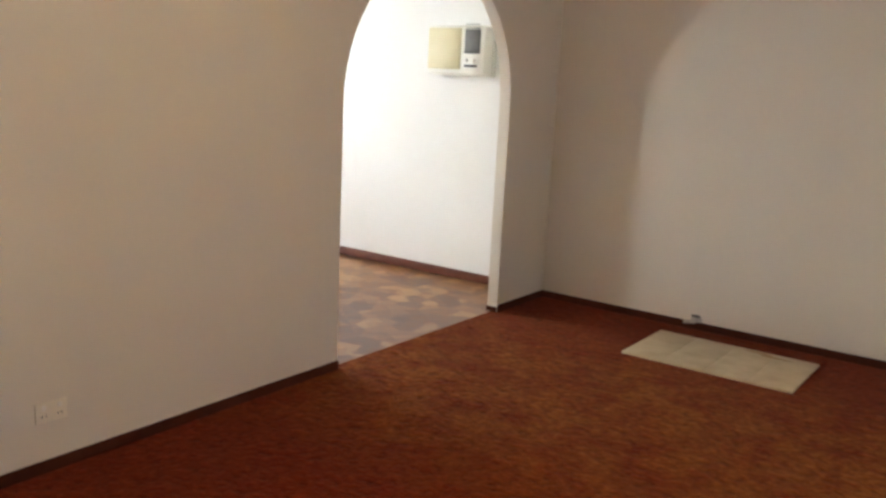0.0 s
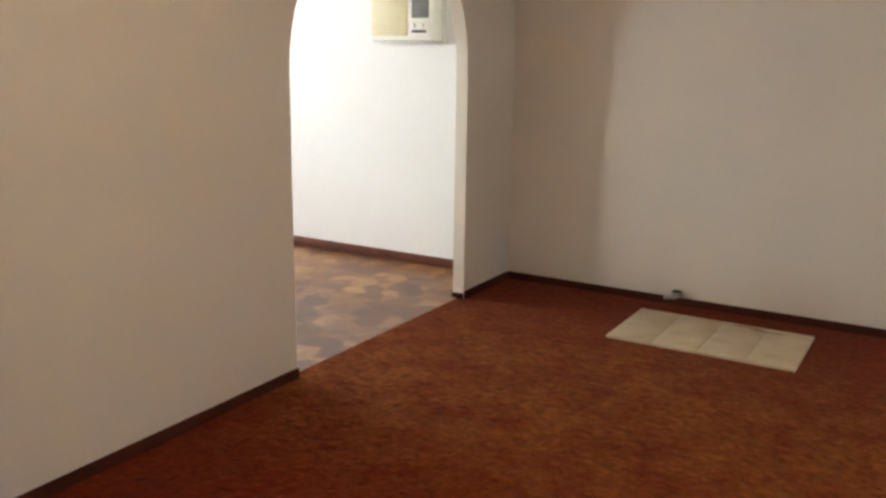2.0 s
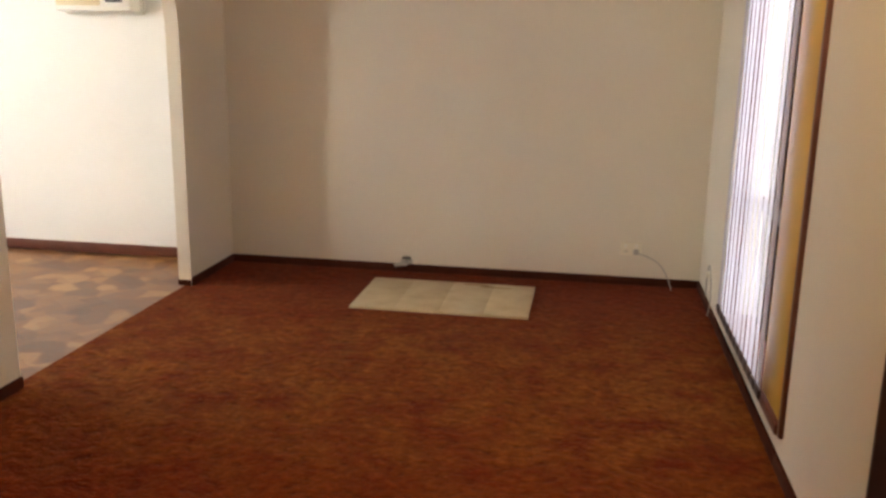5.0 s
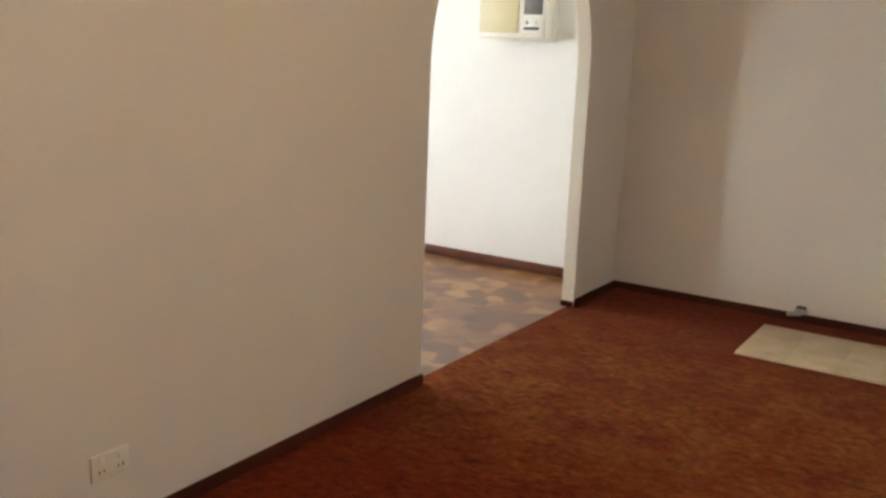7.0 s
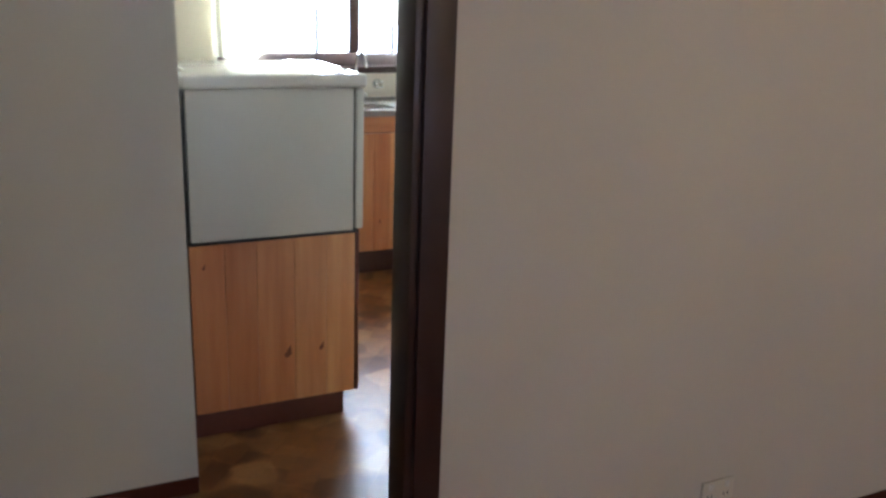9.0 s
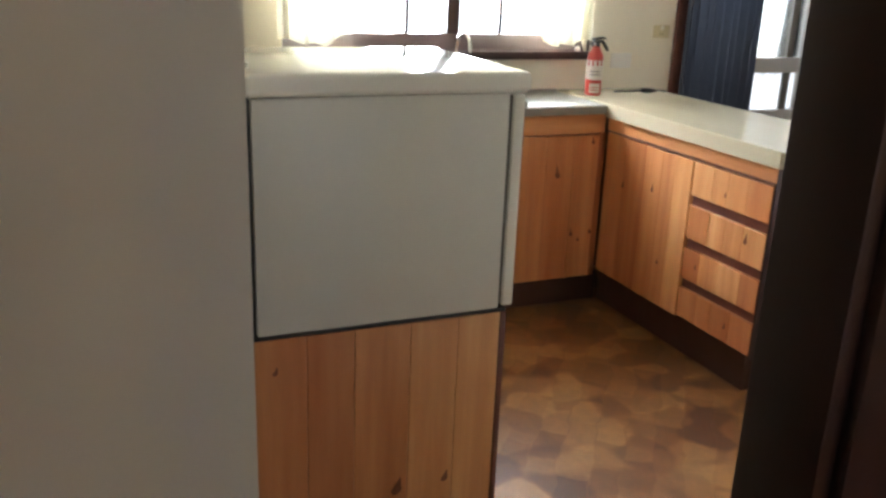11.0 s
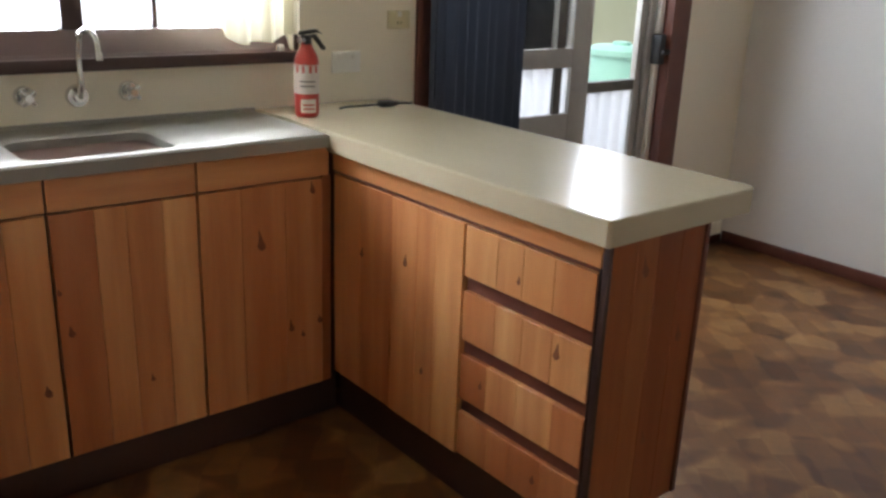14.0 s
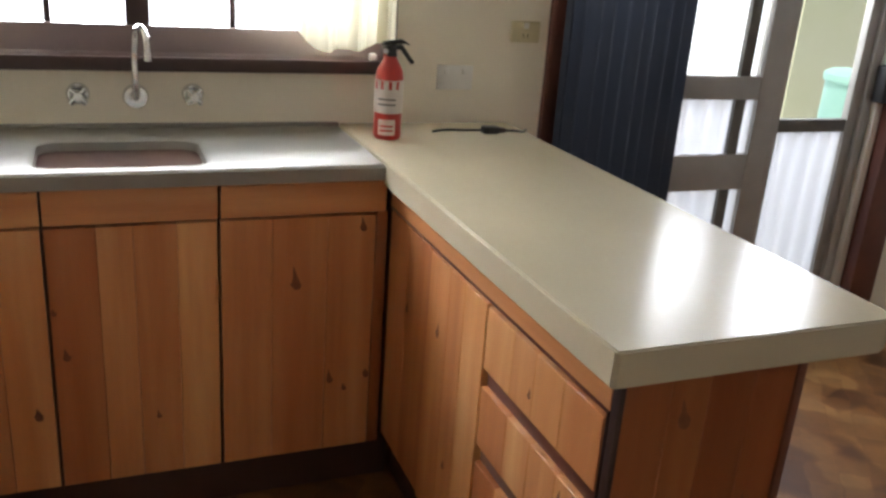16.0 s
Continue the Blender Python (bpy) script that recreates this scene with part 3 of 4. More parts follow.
def power_point(name, centre, face, label, material=PLASTIC, gangs=2, w=0.115, h=0.072):
    """A wall plate with rocker switches and sockets, its back on the wall."""
    p = thing(name, label, "socket")
    t = 0.009
    cx, cy, cz = centre

    def slab(u0, u1, v0, v1, d0, d1, bev):
        if face == "+x":
            return boxed((cx + d0, cy + u0, cz + v0), (cx + d1, cy + u1, cz + v1), bev)
        return boxed((cx + u0, cy - d1, cz + v0), (cx + u1, cy - d0, cz + v1), bev)

    part("plate", slab(-w / 2, w / 2, -h / 2, h / 2, 0.0005, t, 0.003), material, p)
    for g in range(gangs):
        u = (g - (gangs - 1) / 2) * w * 0.5
        part("rocker", slab(u - 0.008, u + 0.008, 0.010, 0.028, t - 0.001, t + 0.004, 0.0015), PLATE if material is PLATE else AC_WHITE, p)
        for du in (-0.007, 0.007) if material is not PLATE else ():
            part("slot", slab(u + du - 0.0015, u + du + 0.0015, -0.016, -0.006, t - 0.001, t + 0.0006, 0), BLACK, p)
    return p


power_point("power_point", (0.0, -3.428, 0.216), "+x", "cream double power point on the partition wall near the skirting")
power_point("power_point", (2.295, 0.0, 0.20), "-y", "cream double power point low on the end wall, lead plugged in")


def lead():
    c = thing("power_lead", "thin grey lead hanging from the low power point", "cable")
    part("plug", boxed((2.307, -0.036, 0.173), (2.337, -0.010, 0.201), 0.005), ALU, c)
    tube("cord", [(2.33, -0.03, 0.185), (2.385, -0.05, 0.17), (2.445, -0.05, 0.135), (2.495, -0.06, 0.06), (2.515, -0.09, 0.005)], 0.0035, ALU, c)


lead()


def aerial_lead():
    c = thing("aerial_lead", "thin black aerial lead looped against the wall beside the window", "cable")
    tube("cord", [(XE - 0.006, -0.30, 0.005), (XE - 0.008, -0.33, 0.16), (XE - 0.008, -0.38, 0.225), (XE - 0.008, -0.44, 0.19), (XE - 0.01, -0.50, 0.08), (XE - 0.02, -0.52, 0.004)], 0.003, ALU, c)
    part("socket", boxed((XE - 0.016, -0.345, 0.15), (XE - 0.0005, -0.315, 0.18), 0.003), PLASTIC, c)


aerial_lead()


def gas_point():
    g = thing("gas_outlet", "small dull metal gas outlet on the skirting of the end wall", "gas outlet")
    bm = bmesh.new()
    add_rod(bm, (1.05, -0.004, 0.055), (1.05, -0.012, 0.055), 0.034, n=20)
    part("rose", bm, ALU, g)
    bm = bmesh.new()
    add_rod(bm, (1.05, -0.012, 0.055), (1.05, -0.05, 0.055), 0.013)
    add_rod(bm, (1.05, -0.04, 0.055), (1.05, -0.055, 0.09), 0.010)
    part("body", bm, ALU, g)
    part("lever", boxed((1.035, -0.064, 0.085), (1.085, -0.050, 0.097), 0.004), BLACK, g)
    bm = bmesh.new()
    add_rod(bm, (1.05, -0.05, 0.055), (0.99, -0.055, 0.045), 0.011)
    part("spigot", bm, ALU, g)


gas_point()


# ---- dining end ----
def air_conditioner():
    x0, x1, z0, z1, d = -0.926, -0.475, 1.412, 1.72, 0.14
    a = thing("air_conditioner", "beige through-wall air conditioner with a white control side", "air conditioner")
    part("surround", boxed((x0 - 0.012, -0.03, z0 - 0.012), (x1 + 0.012, -0.0005, z1 + 0.012), 0.006), AC_WHITE, a)
    part("case", boxed((x0, -d, z0), (x1, -0.03, z1), 0.012), AC_WHITE, a)
    xs = x0 + (x1 - x0) * 0.60
    part("panel", boxed((x0 + 0.008, -d - 0.008, z0 + 0.03), (xs, -d + 0.002, z1 - 0.012), 0.006), AC_CREAM, a)
    for k in range(14):
        z = z0 + 0.045 + k * (z1 - z0 - 0.075) / 13
        part("louvre", boxed((x0 + 0.02, -d - 0.0115, z - 0.0035), (xs - 0.012, -d - 0.006, z + 0.0035), 0.0015), AC_CREAM, a)
    part("grille", boxed((xs + 0.03, -d - 0.004, z0 + 0.135), (x1 - 0.03, -d + 0.002, z1 - 0.02), 0.004), GREY_GRILLE, a)
    for k in range(8):
        z = z0 + 0.15 + k * 0.024
        part("vane", boxed((xs + 0.036, -d - 0.010, z), (x1 - 0.036, -d - 0.003, z + 0.005), 0.0015), GREY_GRILLE, a)
    part("control_panel", boxed((xs + 0.02, -d - 0.005, z0 + 0.03), (x1 - 0.02, -d + 0.002, z0 + 0.115), 0.004), AC_WHITE, a)
    part("display", boxed((xs + 0.035, -d - 0.007, z0 + 0.048), (x1 - 0.045, -d - 0.004, z0 + 0.064), 0.001), BLACK, a)
    for k in range(2):
        bm = bmesh.new()
        add_rod(bm, (x1 - 0.07 - 0.06 * k, -d - 0.004, z0 + 0.09), (x1 - 0.07 - 0.06 * k, -d - 0.02, z0 + 0.09), 0.013, 0.011)
        part("knob", bm, AC_WHITE, a)


air_conditioner()


# ---- kitchen ----
def planked(name, parent, plane, at, out, u0, u1, z0, z1, n, material, label="", bevel=0.003):
    """A flat pine front in the plane 'x' or 'y', made of upright boards; at is its back, out its signed thickness."""
    whole = new(name)
    whole.parent = parent
    if label:
        tagged(whole, label)
    rng = random.Random(hash((round(u0 * 1000), round(z0 * 1000))) % 9973)
    cuts = [u0 + (u1 - u0) * (k + (rng.random() - 0.5) * 0.35 * (0 < k < n)) / n for k in range(n + 1)]
    for a, b in zip(cuts, cuts[1:]):
        lo, hi = sorted((at, at + out))
        if plane == "x":
            bm = boxed((lo, a + 0.0003, z0), (hi, b - 0.0003, z1), bevel * 0.4, 1)
        else:
            bm = boxed((a + 0.0003, lo, z0), (b - 0.0003, hi, z1), bevel * 0.4, 1)
        part("board", bm, material, whole)
    return whole


KNOT = mixed("pine_knot", (0.13, 0.040, 0.017), (0.22, 0.075, 0.030), 60.0, 0.4, bumps=0.05)


def knot(parent, plane, at, u, z, r, tail=1.0, lean=0.0):
    """A dark teardrop knot, a hair proud of the board that it sits in."""
    pts = []
    for k in range(16):
        a = 2 * math.pi * k / 16
        up = math.sin(a)
        v = r * up * (1.25 if up < 0 else 1.25 + 1.6 * tail * up ** 3)
        w = r * math.cos(a) * (1.0 if up < 0 else 1.0 - 0.55 * up) * (1 + 0.12 * math.sin(5 * a + u * 40))
        pts.append((u + w + lean * v, z + v))
    step = 0.0006 if plane == "x" else -0.0006
    part("knot", add_prism(bmesh.new(), pts, plane, at - step, at + step), KNOT, parent, smooth=False)


DX, PY = -2.75, -2.79       # faces of the sink fronts and the peninsula fronts
KZ, RZ = 0.135, 0.80        # kickboard top, underside of the upper rail


def sink_cabinet():
    c = thing("sink_cabinet", "knotty pine sink cupboards on a dark kickboard under steel", "cabinet")
    part("carcass", boxed((XW + 0.002, -4.02, KZ), (DX - 0.02, PY - 0.003, 0.888)), KICK, c)
    part("kickboard", boxed((DX - 0.062, -4.02, 0), (DX - 0.045, PY + 0.04, KZ), 0.002), KICK, c)
    for a, b in ((-4.02, -3.59), (-3.585, -3.21), (-3.205, -2.80)):
        planked("rail", c, "x", DX - 0.02, 0.018, a, b, RZ, 0.887, 1, PINE_Y)
    for a, b, n in ((-4.02, -3.592, 4), (-3.585, -3.213, 4), (-3.206, -2.825, 3)):
        planked("door", c, "x", DX - 0.02, 0.020, a, b, KZ + 0.002, RZ - 0.006, n, PINE_Z)
    for y, z, r, tail in ((-3.025, 0.622, 0.013, 1.6), (-2.857, 0.762, 0.009, 1.2), (-2.835, 0.350, 0.009, 0.3), (-2.933, 0.345, 0.009, 1.4), (-2.894, 0.316, 0.007, 0.4), (-3.557, 0.482, 0.009, 0.8), (-3.627, 0.335, 0.010, 0.6), (-3.577, 0.594, 0.006, 0.6), (-3.36, 0.30, 0.006, 1.0)):
        knot(c, "x", DX, y, z, r, tail, -0.15)
    part("corner_post", boxed((DX - 0.02, -2.822, KZ), (DX - 0.004, PY - 0.002, RZ), 0.002), PINE_RED_SHADED, c)


sink_cabinet()


def peninsula():
    c = thing("peninsula_cabinet", "knotty pine peninsula with a cupboard and four drawers", "cabinet")
    x1, y1, kz = -1.697, -2.45, 0.165
    part("carcass", boxed((XW + 0.002, PY + 0.02, kz), (x1 - 0.018, y1 - 0.012, 0.871)), KICK, c)
    part("kickboard", boxed((DX - 0.045, PY + 0.055, 0), (x1 - 0.09, PY + 0.07, kz), 0.002), KICK, c)
    part("kickboard", boxed((x1 - 0.105, PY + 0.07, 0), (x1 - 0.09, y1 - 0.03, kz), 0.002), KICK, c)
    part("kickboard", boxed((XW + 0.01, y1 - 0.05, 0), (x1 - 0.105, y1 - 0.035, kz), 0.002), KICK, c)
    planked("rail", c, "y", PY + 0.02, -0.018, DX, x1 - 0.02, 0.815, 0.870, 1, PINE_X, "long pine rail under the worktop")
    part("rail_bead", boxed((DX, PY + 0.004, 0.806), (x1 - 0.02, PY + 0.018, 0.814), 0.002), REDWOOD, c)
    planked("filler", c, "y", PY + 0.02, -0.016, DX + 0.004, -2.455, kz + 0.002, 0.803, 2, PINE_Z)
    planked("door", c, "y", PY + 0.02, -0.020, -2.450, -2.150, kz + 0.002, 0.803, 3, PINE_Z)
    for z0, z1 in ((0.672, 0.803), (0.502, 0.632), (0.338, 0.462), (kz + 0.012, 0.298)):
        planked("drawer", c, "y", PY + 0.02, -0.022, -2.140, -1.722, z0, z1, 4, PINE_Z)
    for z0, z1 in ((0.632, 0.672), (0.462, 0.502), (0.298, 0.338)):
        part("drawer_rail", boxed((-2.140, PY + 0.010, z0 + 0.001), (-1.722, PY + 0.020, z1 - 0.001), 0.002), REDWOOD, c, "dark finger-pull rail")
    for x, z, r, tail, at in ((-2.598, 0.598, 0.009, 0.6, PY + 0.004), (-2.386, 0.632, 0.009, 1.0, PY), (-2.30, 0.345, 0.007, 0.5, PY), (-1.817, 0.582, 0.010, 1.2, PY - 0.002), (-1.95, 0.715, 0.006, 0.8, PY - 0.002), (-2.06, 0.40, 0.007, 0.8, PY - 0.002), (-1.86, 0.235, 0.008, 0.5, PY - 0.002)):
        knot(c, "y", at, x, z, r, tail, 0.1)
    for y, z, r in ((-2.514, 0.603, 0.011), (-2.666, 0.793, 0.012), (-2.60, 0.36, 0.008)):
        knot(c, "x", x1, y, z, r, 1.2, -0.2)
    part("corner_post", boxed((-1.719, PY - 0.002, kz), (x1 - 0.0185, PY + 0.02, 0.815), 0.002), DARKWOOD, c)
    planked("end_panel", c, "x", x1 - 0.018, 0.018, PY + 0.012, y1 - 0.012, kz, 0.870, 4, PINE_RED_SHADED, "redder pine end panel with its shade put into the colour")
    part("edge_strip", boxed((x1 - 0.018, PY + 0.001, kz), (x1 + 0.001, PY + 0.0115, 0.870), 0.002), DARKWOOD, c)
    part("edge_strip", boxed((x1 - 0.020, y1 - 0.0115, kz), (x1 + 0.004, y1 + 0.004, 0.870), 0.002), REDWOOD, c)
    planked("back_panel", c, "y", y1 - 0.012, 0.012, XW + 0.004, x1 - 0.022, kz, 0.870, 10, PINE_Z)


peninsula()


def peninsula_top():
    t = thing("benchtop", "cream laminate peninsula worktop with a clipped corner", "worktop")
    x1, y0, y1 = -1.685, -2.812, -2.275
    pts = [(XW + 0.001, y0 + 0.004), (DX + 0.02, y0 + 0.004), (x1 - 0.004, y0), (x1, y0 + 0.004), (x1, y1 - 0.035), (x1 - 0.012, y1 - 0.010), (x1 - 0.04, y1), (XW + 0.001, y1)]
    bm = add_prism(bmesh.new(), pts, "z", 0.872, TOP)
    bmesh.ops.bevel(bm, geom=[e for e in bm.edges if abs(e.verts[0].co.z - e.verts[1].co.z) < 1e-6 and e.verts[0].co.z > 0.92], offset=0.003, segments=2, affect="EDGES")
    part("slab", bm, LAMINATE, t)
    part("front_edging", boxed((DX + 0.022, y0 - 0.0016, 0.8725), (x1 - 0.005, y0 + 0.0005, TOP - 0.002), 0.0005, 1), LAMINATE, t)
    part("end_edging", boxed((x1 - 0.0005, y0 + 0.005, 0.8725), (x1 + 0.0016, y1 - 0.036, TOP - 0.002), 0.0005, 1), LAMINATE, t)
    part("packer", boxed((XW + 0.01, y0 + 0.03, 0.8712), (x1 - 0.09, y1 - 0.06, 0.8722)), KICK, t)


peninsula_top()


def sink_top():
    s = thing("sink_bench", "brushed stainless steel sink bench with one pressed bowl", "sink")
    x0, x1, y0, y1 = XW + 0.001, DX + 0.022, -4.02, -2.812
    bx0, bx1, by0, by1 = -3.08, -2.81, -3.60, -3.22
    zt, zd = 0.925, 0.918
    bm = bmesh.new()

    def ring(ix0, ix1, iy0, iy1, z, r, n=6):
        out = []
        for cx, cy, a0 in ((ix1 - r, iy1 - r, 0), (ix0 + r, iy1 - r, 90), (ix0 + r, iy0 + r, 180), (ix1 - r, iy0 + r, 270)):
            for k in range(n + 1):
                a = radians(a0 + 90 * k / n)
                out.append(bm.verts.new((cx + r * math.cos(a), cy + r * math.sin(a), z)))
        return out

    def band(p, q):
        for k in range(len(p)):
            bm.faces.new((p[k], p[(k + 1) % len(p)], q[(k + 1) % len(q)], q[k]))

    rings = [ring(x0, x1, y0, y1, zt - 0.038, 0.004), ring(x0, x1, y0, y1, zt - 0.006, 0.004), ring(x0 + 0.006, x1 - 0.006, y0 + 0.004, y1 - 0.004, zt, 0.006),
             ring(x0 + 0.03, x1 - 0.02, y0 + 0.02, y1 - 0.02, zt - 0.001, 0.02), ring(x0 + 0.036, x1 - 0.027, y0 + 0.03, y1 - 0.03, zd, 0.02),
             ring(bx0 - 0.012, bx1 + 0.012, by0 - 0.012, by1 + 0.012, zd, 0.06), ring(bx0, bx1, by0, by1, zd - 0.008, 0.055),
             ring(bx0 + 0.012, bx1 - 0.012, by0 + 0.012, by1 - 0.012, 0.78, 0.05), ring(bx0 + 0.04, bx1 - 0.04, by0 + 0.04, by1 - 0.04, 0.762, 0.03)]
    for p, q in zip(rings, rings[1:]):
        band(p, q)
    bm.faces.new(rings[-1])
    part("pressed_top", bm, STEEL, s)
    part("upstand", boxed((XW + 0.0005, y0, zt - 0.002), (XW + 0.014, y1, zt + 0.010), 0.003), STEEL, s)
    bm = bmesh.new()
    add_lathe(bm, ((bx0 + bx1) / 2, (by0 + by1) / 2, 0.7625), [(0.032, 0), (0.032, 0.003), (0.022, 0.004), (0.018, 0.001)])
    part("waste", bm, CHROME, s)


sink_top()


def corner_bench():
    b = thing("corner_cabinet", "pine corner cupboard with a cream worktop beside the cooker", "cabinet")
    part("carcass", boxed((XW + 0.002, YK + 0.002, KZ), (-1.75, -4.09, 0.888)), KICK, b)
    planked("front", b, "y", -4.09, 0.018, -2.79, -1.75, KZ, 0.887, 9, PINE_Z)
    part("kickboard", boxed((-2.79, -4.13, 0), (-1.75, -4.115, KZ), 0.002), KICK, b)
    part("slab", boxed((XW + 0.002, YK + 0.002, 0.889), (-1.75, -4.022, TOP), 0.003), LAMINATE, b)


corner_bench()


def cooker():
    xf, yb, yf, z0, z1 = -1.20, -4.615, -4.052, 0.715, 1.262
    depth = 0.55
    x0 = xf - depth
    b = thing("cooker_cabinet", "low knotty pine base cabinet with a stained kickboard", "cabinet")
    part("carcass", boxed((x0, YK + 0.003, 0.10), (xf - 0.022, yf - 0.01, z0 - 0.0085)), KICK, b)
    part("kickboard", boxed((x0, YK + 0.003, 0), (xf - 0.03, yf - 0.05, 0.10), 0.002), REDWOOD, b)
    planked("side_panel", b, "x", xf - 0.022, 0.018, yb - 0.03, yf - 0.018, 0.10, z0 - 0.0085, 5, PINE_Z, "pine side panel")
    part("edge_strip", boxed((xf - 0.022, yf - 0.0175, 0.10), (xf - 0.002, yf - 0.003, z0 - 0.0085), 0.003), REDWOOD, b)
    planked("front", b, "y", yf - 0.01, 0.012, x0 + 0.01, xf - 0.03, 0.104, z0 - 0.016, 5, PINE_Z)
    for y, z, r in ((-4.318, 0.284, 0.013), (-4.195, 0.290, 0.009), (-4.60, 0.63, 0.006)):
        knot(b, "x", xf - 0.004, y, z, r, 0.7, 0.3)
    o = thing("cooker", "white enamelled cooker with rounded top standing on pine cabinet", "cooker")
    # black slab under the body draws the dark shadow line along its bottom
    part("base_shadow_frame", boxed((x0 + 0.01, yb - 0.028, z0 - 0.008), (xf - 0.004, yf - 0.004, z0 + 0.002), 0.002), BLACK, o, "black base frame standing for the shadow line under the cooker")
    part("rear_frame", boxed((x0 + 0.01, yb - 0.032, z0 + 0.003), (xf - 0.006, yb - 0.022, z1 - 0.05), 0.002), BLACK, o, "black rear edge")
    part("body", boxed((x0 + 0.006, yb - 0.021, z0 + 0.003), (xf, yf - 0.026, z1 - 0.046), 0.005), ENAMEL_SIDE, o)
    part("gasket", boxed((x0 + 0.012, yf - 0.026, z0 + 0.012), (xf - 0.007, yf - 0.018, z1 - 0.052), 0.001), GREY_GRILLE, o)
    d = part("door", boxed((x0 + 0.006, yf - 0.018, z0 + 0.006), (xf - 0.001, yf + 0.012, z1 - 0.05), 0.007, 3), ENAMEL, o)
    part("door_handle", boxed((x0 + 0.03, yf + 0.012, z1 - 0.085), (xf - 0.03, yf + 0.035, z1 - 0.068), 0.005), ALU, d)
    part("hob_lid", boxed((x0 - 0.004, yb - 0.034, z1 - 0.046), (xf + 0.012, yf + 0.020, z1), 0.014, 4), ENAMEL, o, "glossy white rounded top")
    part("rear_flue", boxed((x0 + 0.02, yb - 0.030, z1 - 0.002), (xf - 0.10, yb - 0.004, z1 + 0.012), 0.004), ENAMEL, o)


cooker()


def kitchen_window():
    y0, y1, z0, z1 = WIN
    w = tagged(new("window_2"), "wide kitchen window in a dark stained frame over the sink", "window", kind="structure")
    xo, xi = XW - 0.10, XW - 0.03
    part("window_sill", boxed((XW - 0.10, y0 - 0.03, z0 - 0.035), (XW + 0.035, y1 + 0.03, z0 + 0.002), 0.005), DARKWOOD, w)
    bm = bmesh.new()
    add_prism(bm, [(XW + 0.020, z0 + 0.002), (XW + 0.006, z0 + 0.012), (xi, z0 + 0.075), (xo, z0 + 0.075), (xo, z0 + 0.002)], "y", y0 + 0.002, y1 - 0.002)
    part("window_frame", bm, DARKWOOD, w, smooth=False)
    for a, b in ((y0 + 0.001, y0 + 0.04), (y1 - 0.04, y1 - 0.001), (-3.375, -3.315)):
        part("window_frame", boxed((xo, a, z0 + 0.075), (xi, b, z1 - 0.002), 0.003), DARKWOOD, w)
    part("window_frame", boxed((xo, y0 + 0.04, z1 - 0.04), (xi, y1 - 0.04, z1 - 0.002), 0.003), DARKWOOD, w)
    part("architrave", boxed((XW + 0.0005, WIN[1] + 0.018, z0 + 0.003), (XW + 0.014, WIN[1] + 0.030, z1 + 0.03), 0.003), DARKWOOD, w)
    part("catch", boxed((XW + 0.018, -2.735, z0 + 0.003), (XW + 0.034, -2.712, z0 + 0.024), 0.006, 3), AC_WHITE, w, "small white catch")
    for y in (-3.56, -3.10):
        part("glazing_bar", boxed((xo + 0.02, y - 0.008, z0 + 0.075), (xi - 0.02, y + 0.008, z1 - 0.04), 0.002), DARKWOOD, w)
    for a, b in ((y0 + 0.04, -3.568), (-3.552, -3.375), (-3.315, -3.108), (-3.092, y1 - 0.04)):
        p = part("pane", boxed((xo + 0.03, a, z0 + 0.075), (xo + 0.034, b, z1 - 0.04)), GLASS, w)
        p.visible_shadow = False


kitchen_window()


def net_curtain(side):
    """One gathered cream net, swept aside so that its hem climbs towards the middle of the window."""
    y0, y1 = WIN[0] - 0.03, WIN[1] + 0.012
    c = thing("net_curtain", "cream net curtain gathered to the side of the kitchen window", "curtain", "kitchen window nets")
    bm = bmesh.new()
    nu, nv = 60, 16
    ztop = 2.06
    rows = []
    for j in range(nv + 1):
        row = []
        for k in range(nu + 1):
            u = k / nu
            wide = 0.62
            hem = 1.150 + 0.014 * math.cos(u * 9) + (0.0 if u < 0.3 else 0.52 * (u - 0.3) ** 1.25)
            z = hem + (ztop - hem) * j / nv
            fold = 0.016 * math.sin(u * 44) + 0.007 * math.sin(u * 97 + z * 3)
            y = y1 - u * wide if side > 0 else y0 + u * wide
            row.append(bm.verts.new((XW + 0.055 + fold, y, z + 0.006 * math.sin(u * 30))))
        rows.append(row)
    for p, q in zip(rows, rows[1:]):
        for k in range(nu):
            bm.faces.new((p[k], p[k + 1], q[k + 1], q[k]))
    part("net", bm, LACE, c)
    return c


net_curtain(1)
net_curtain(-1)


def curtain_rod():
    c = thing("curtain_rod", "thin white rod carrying the net curtains", "curtain rod")
    bm = bmesh.new()
    add_rod(bm, (XW + 0.055, WIN[0] - 0.06, 2.065), (XW + 0.055, WIN[1] + 0.08, 2.065), 0.007)
    part("rod", bm, AC_WHITE, c)
    for y in (WIN[0] - 0.05, WIN[1] + 0.07):
        part("bracket", boxed((XW + 0.0005, y - 0.006, 2.055), (XW + 0.055, y + 0.006, 2.075), 0.002), AC_WHITE, c)


curtain_rod()


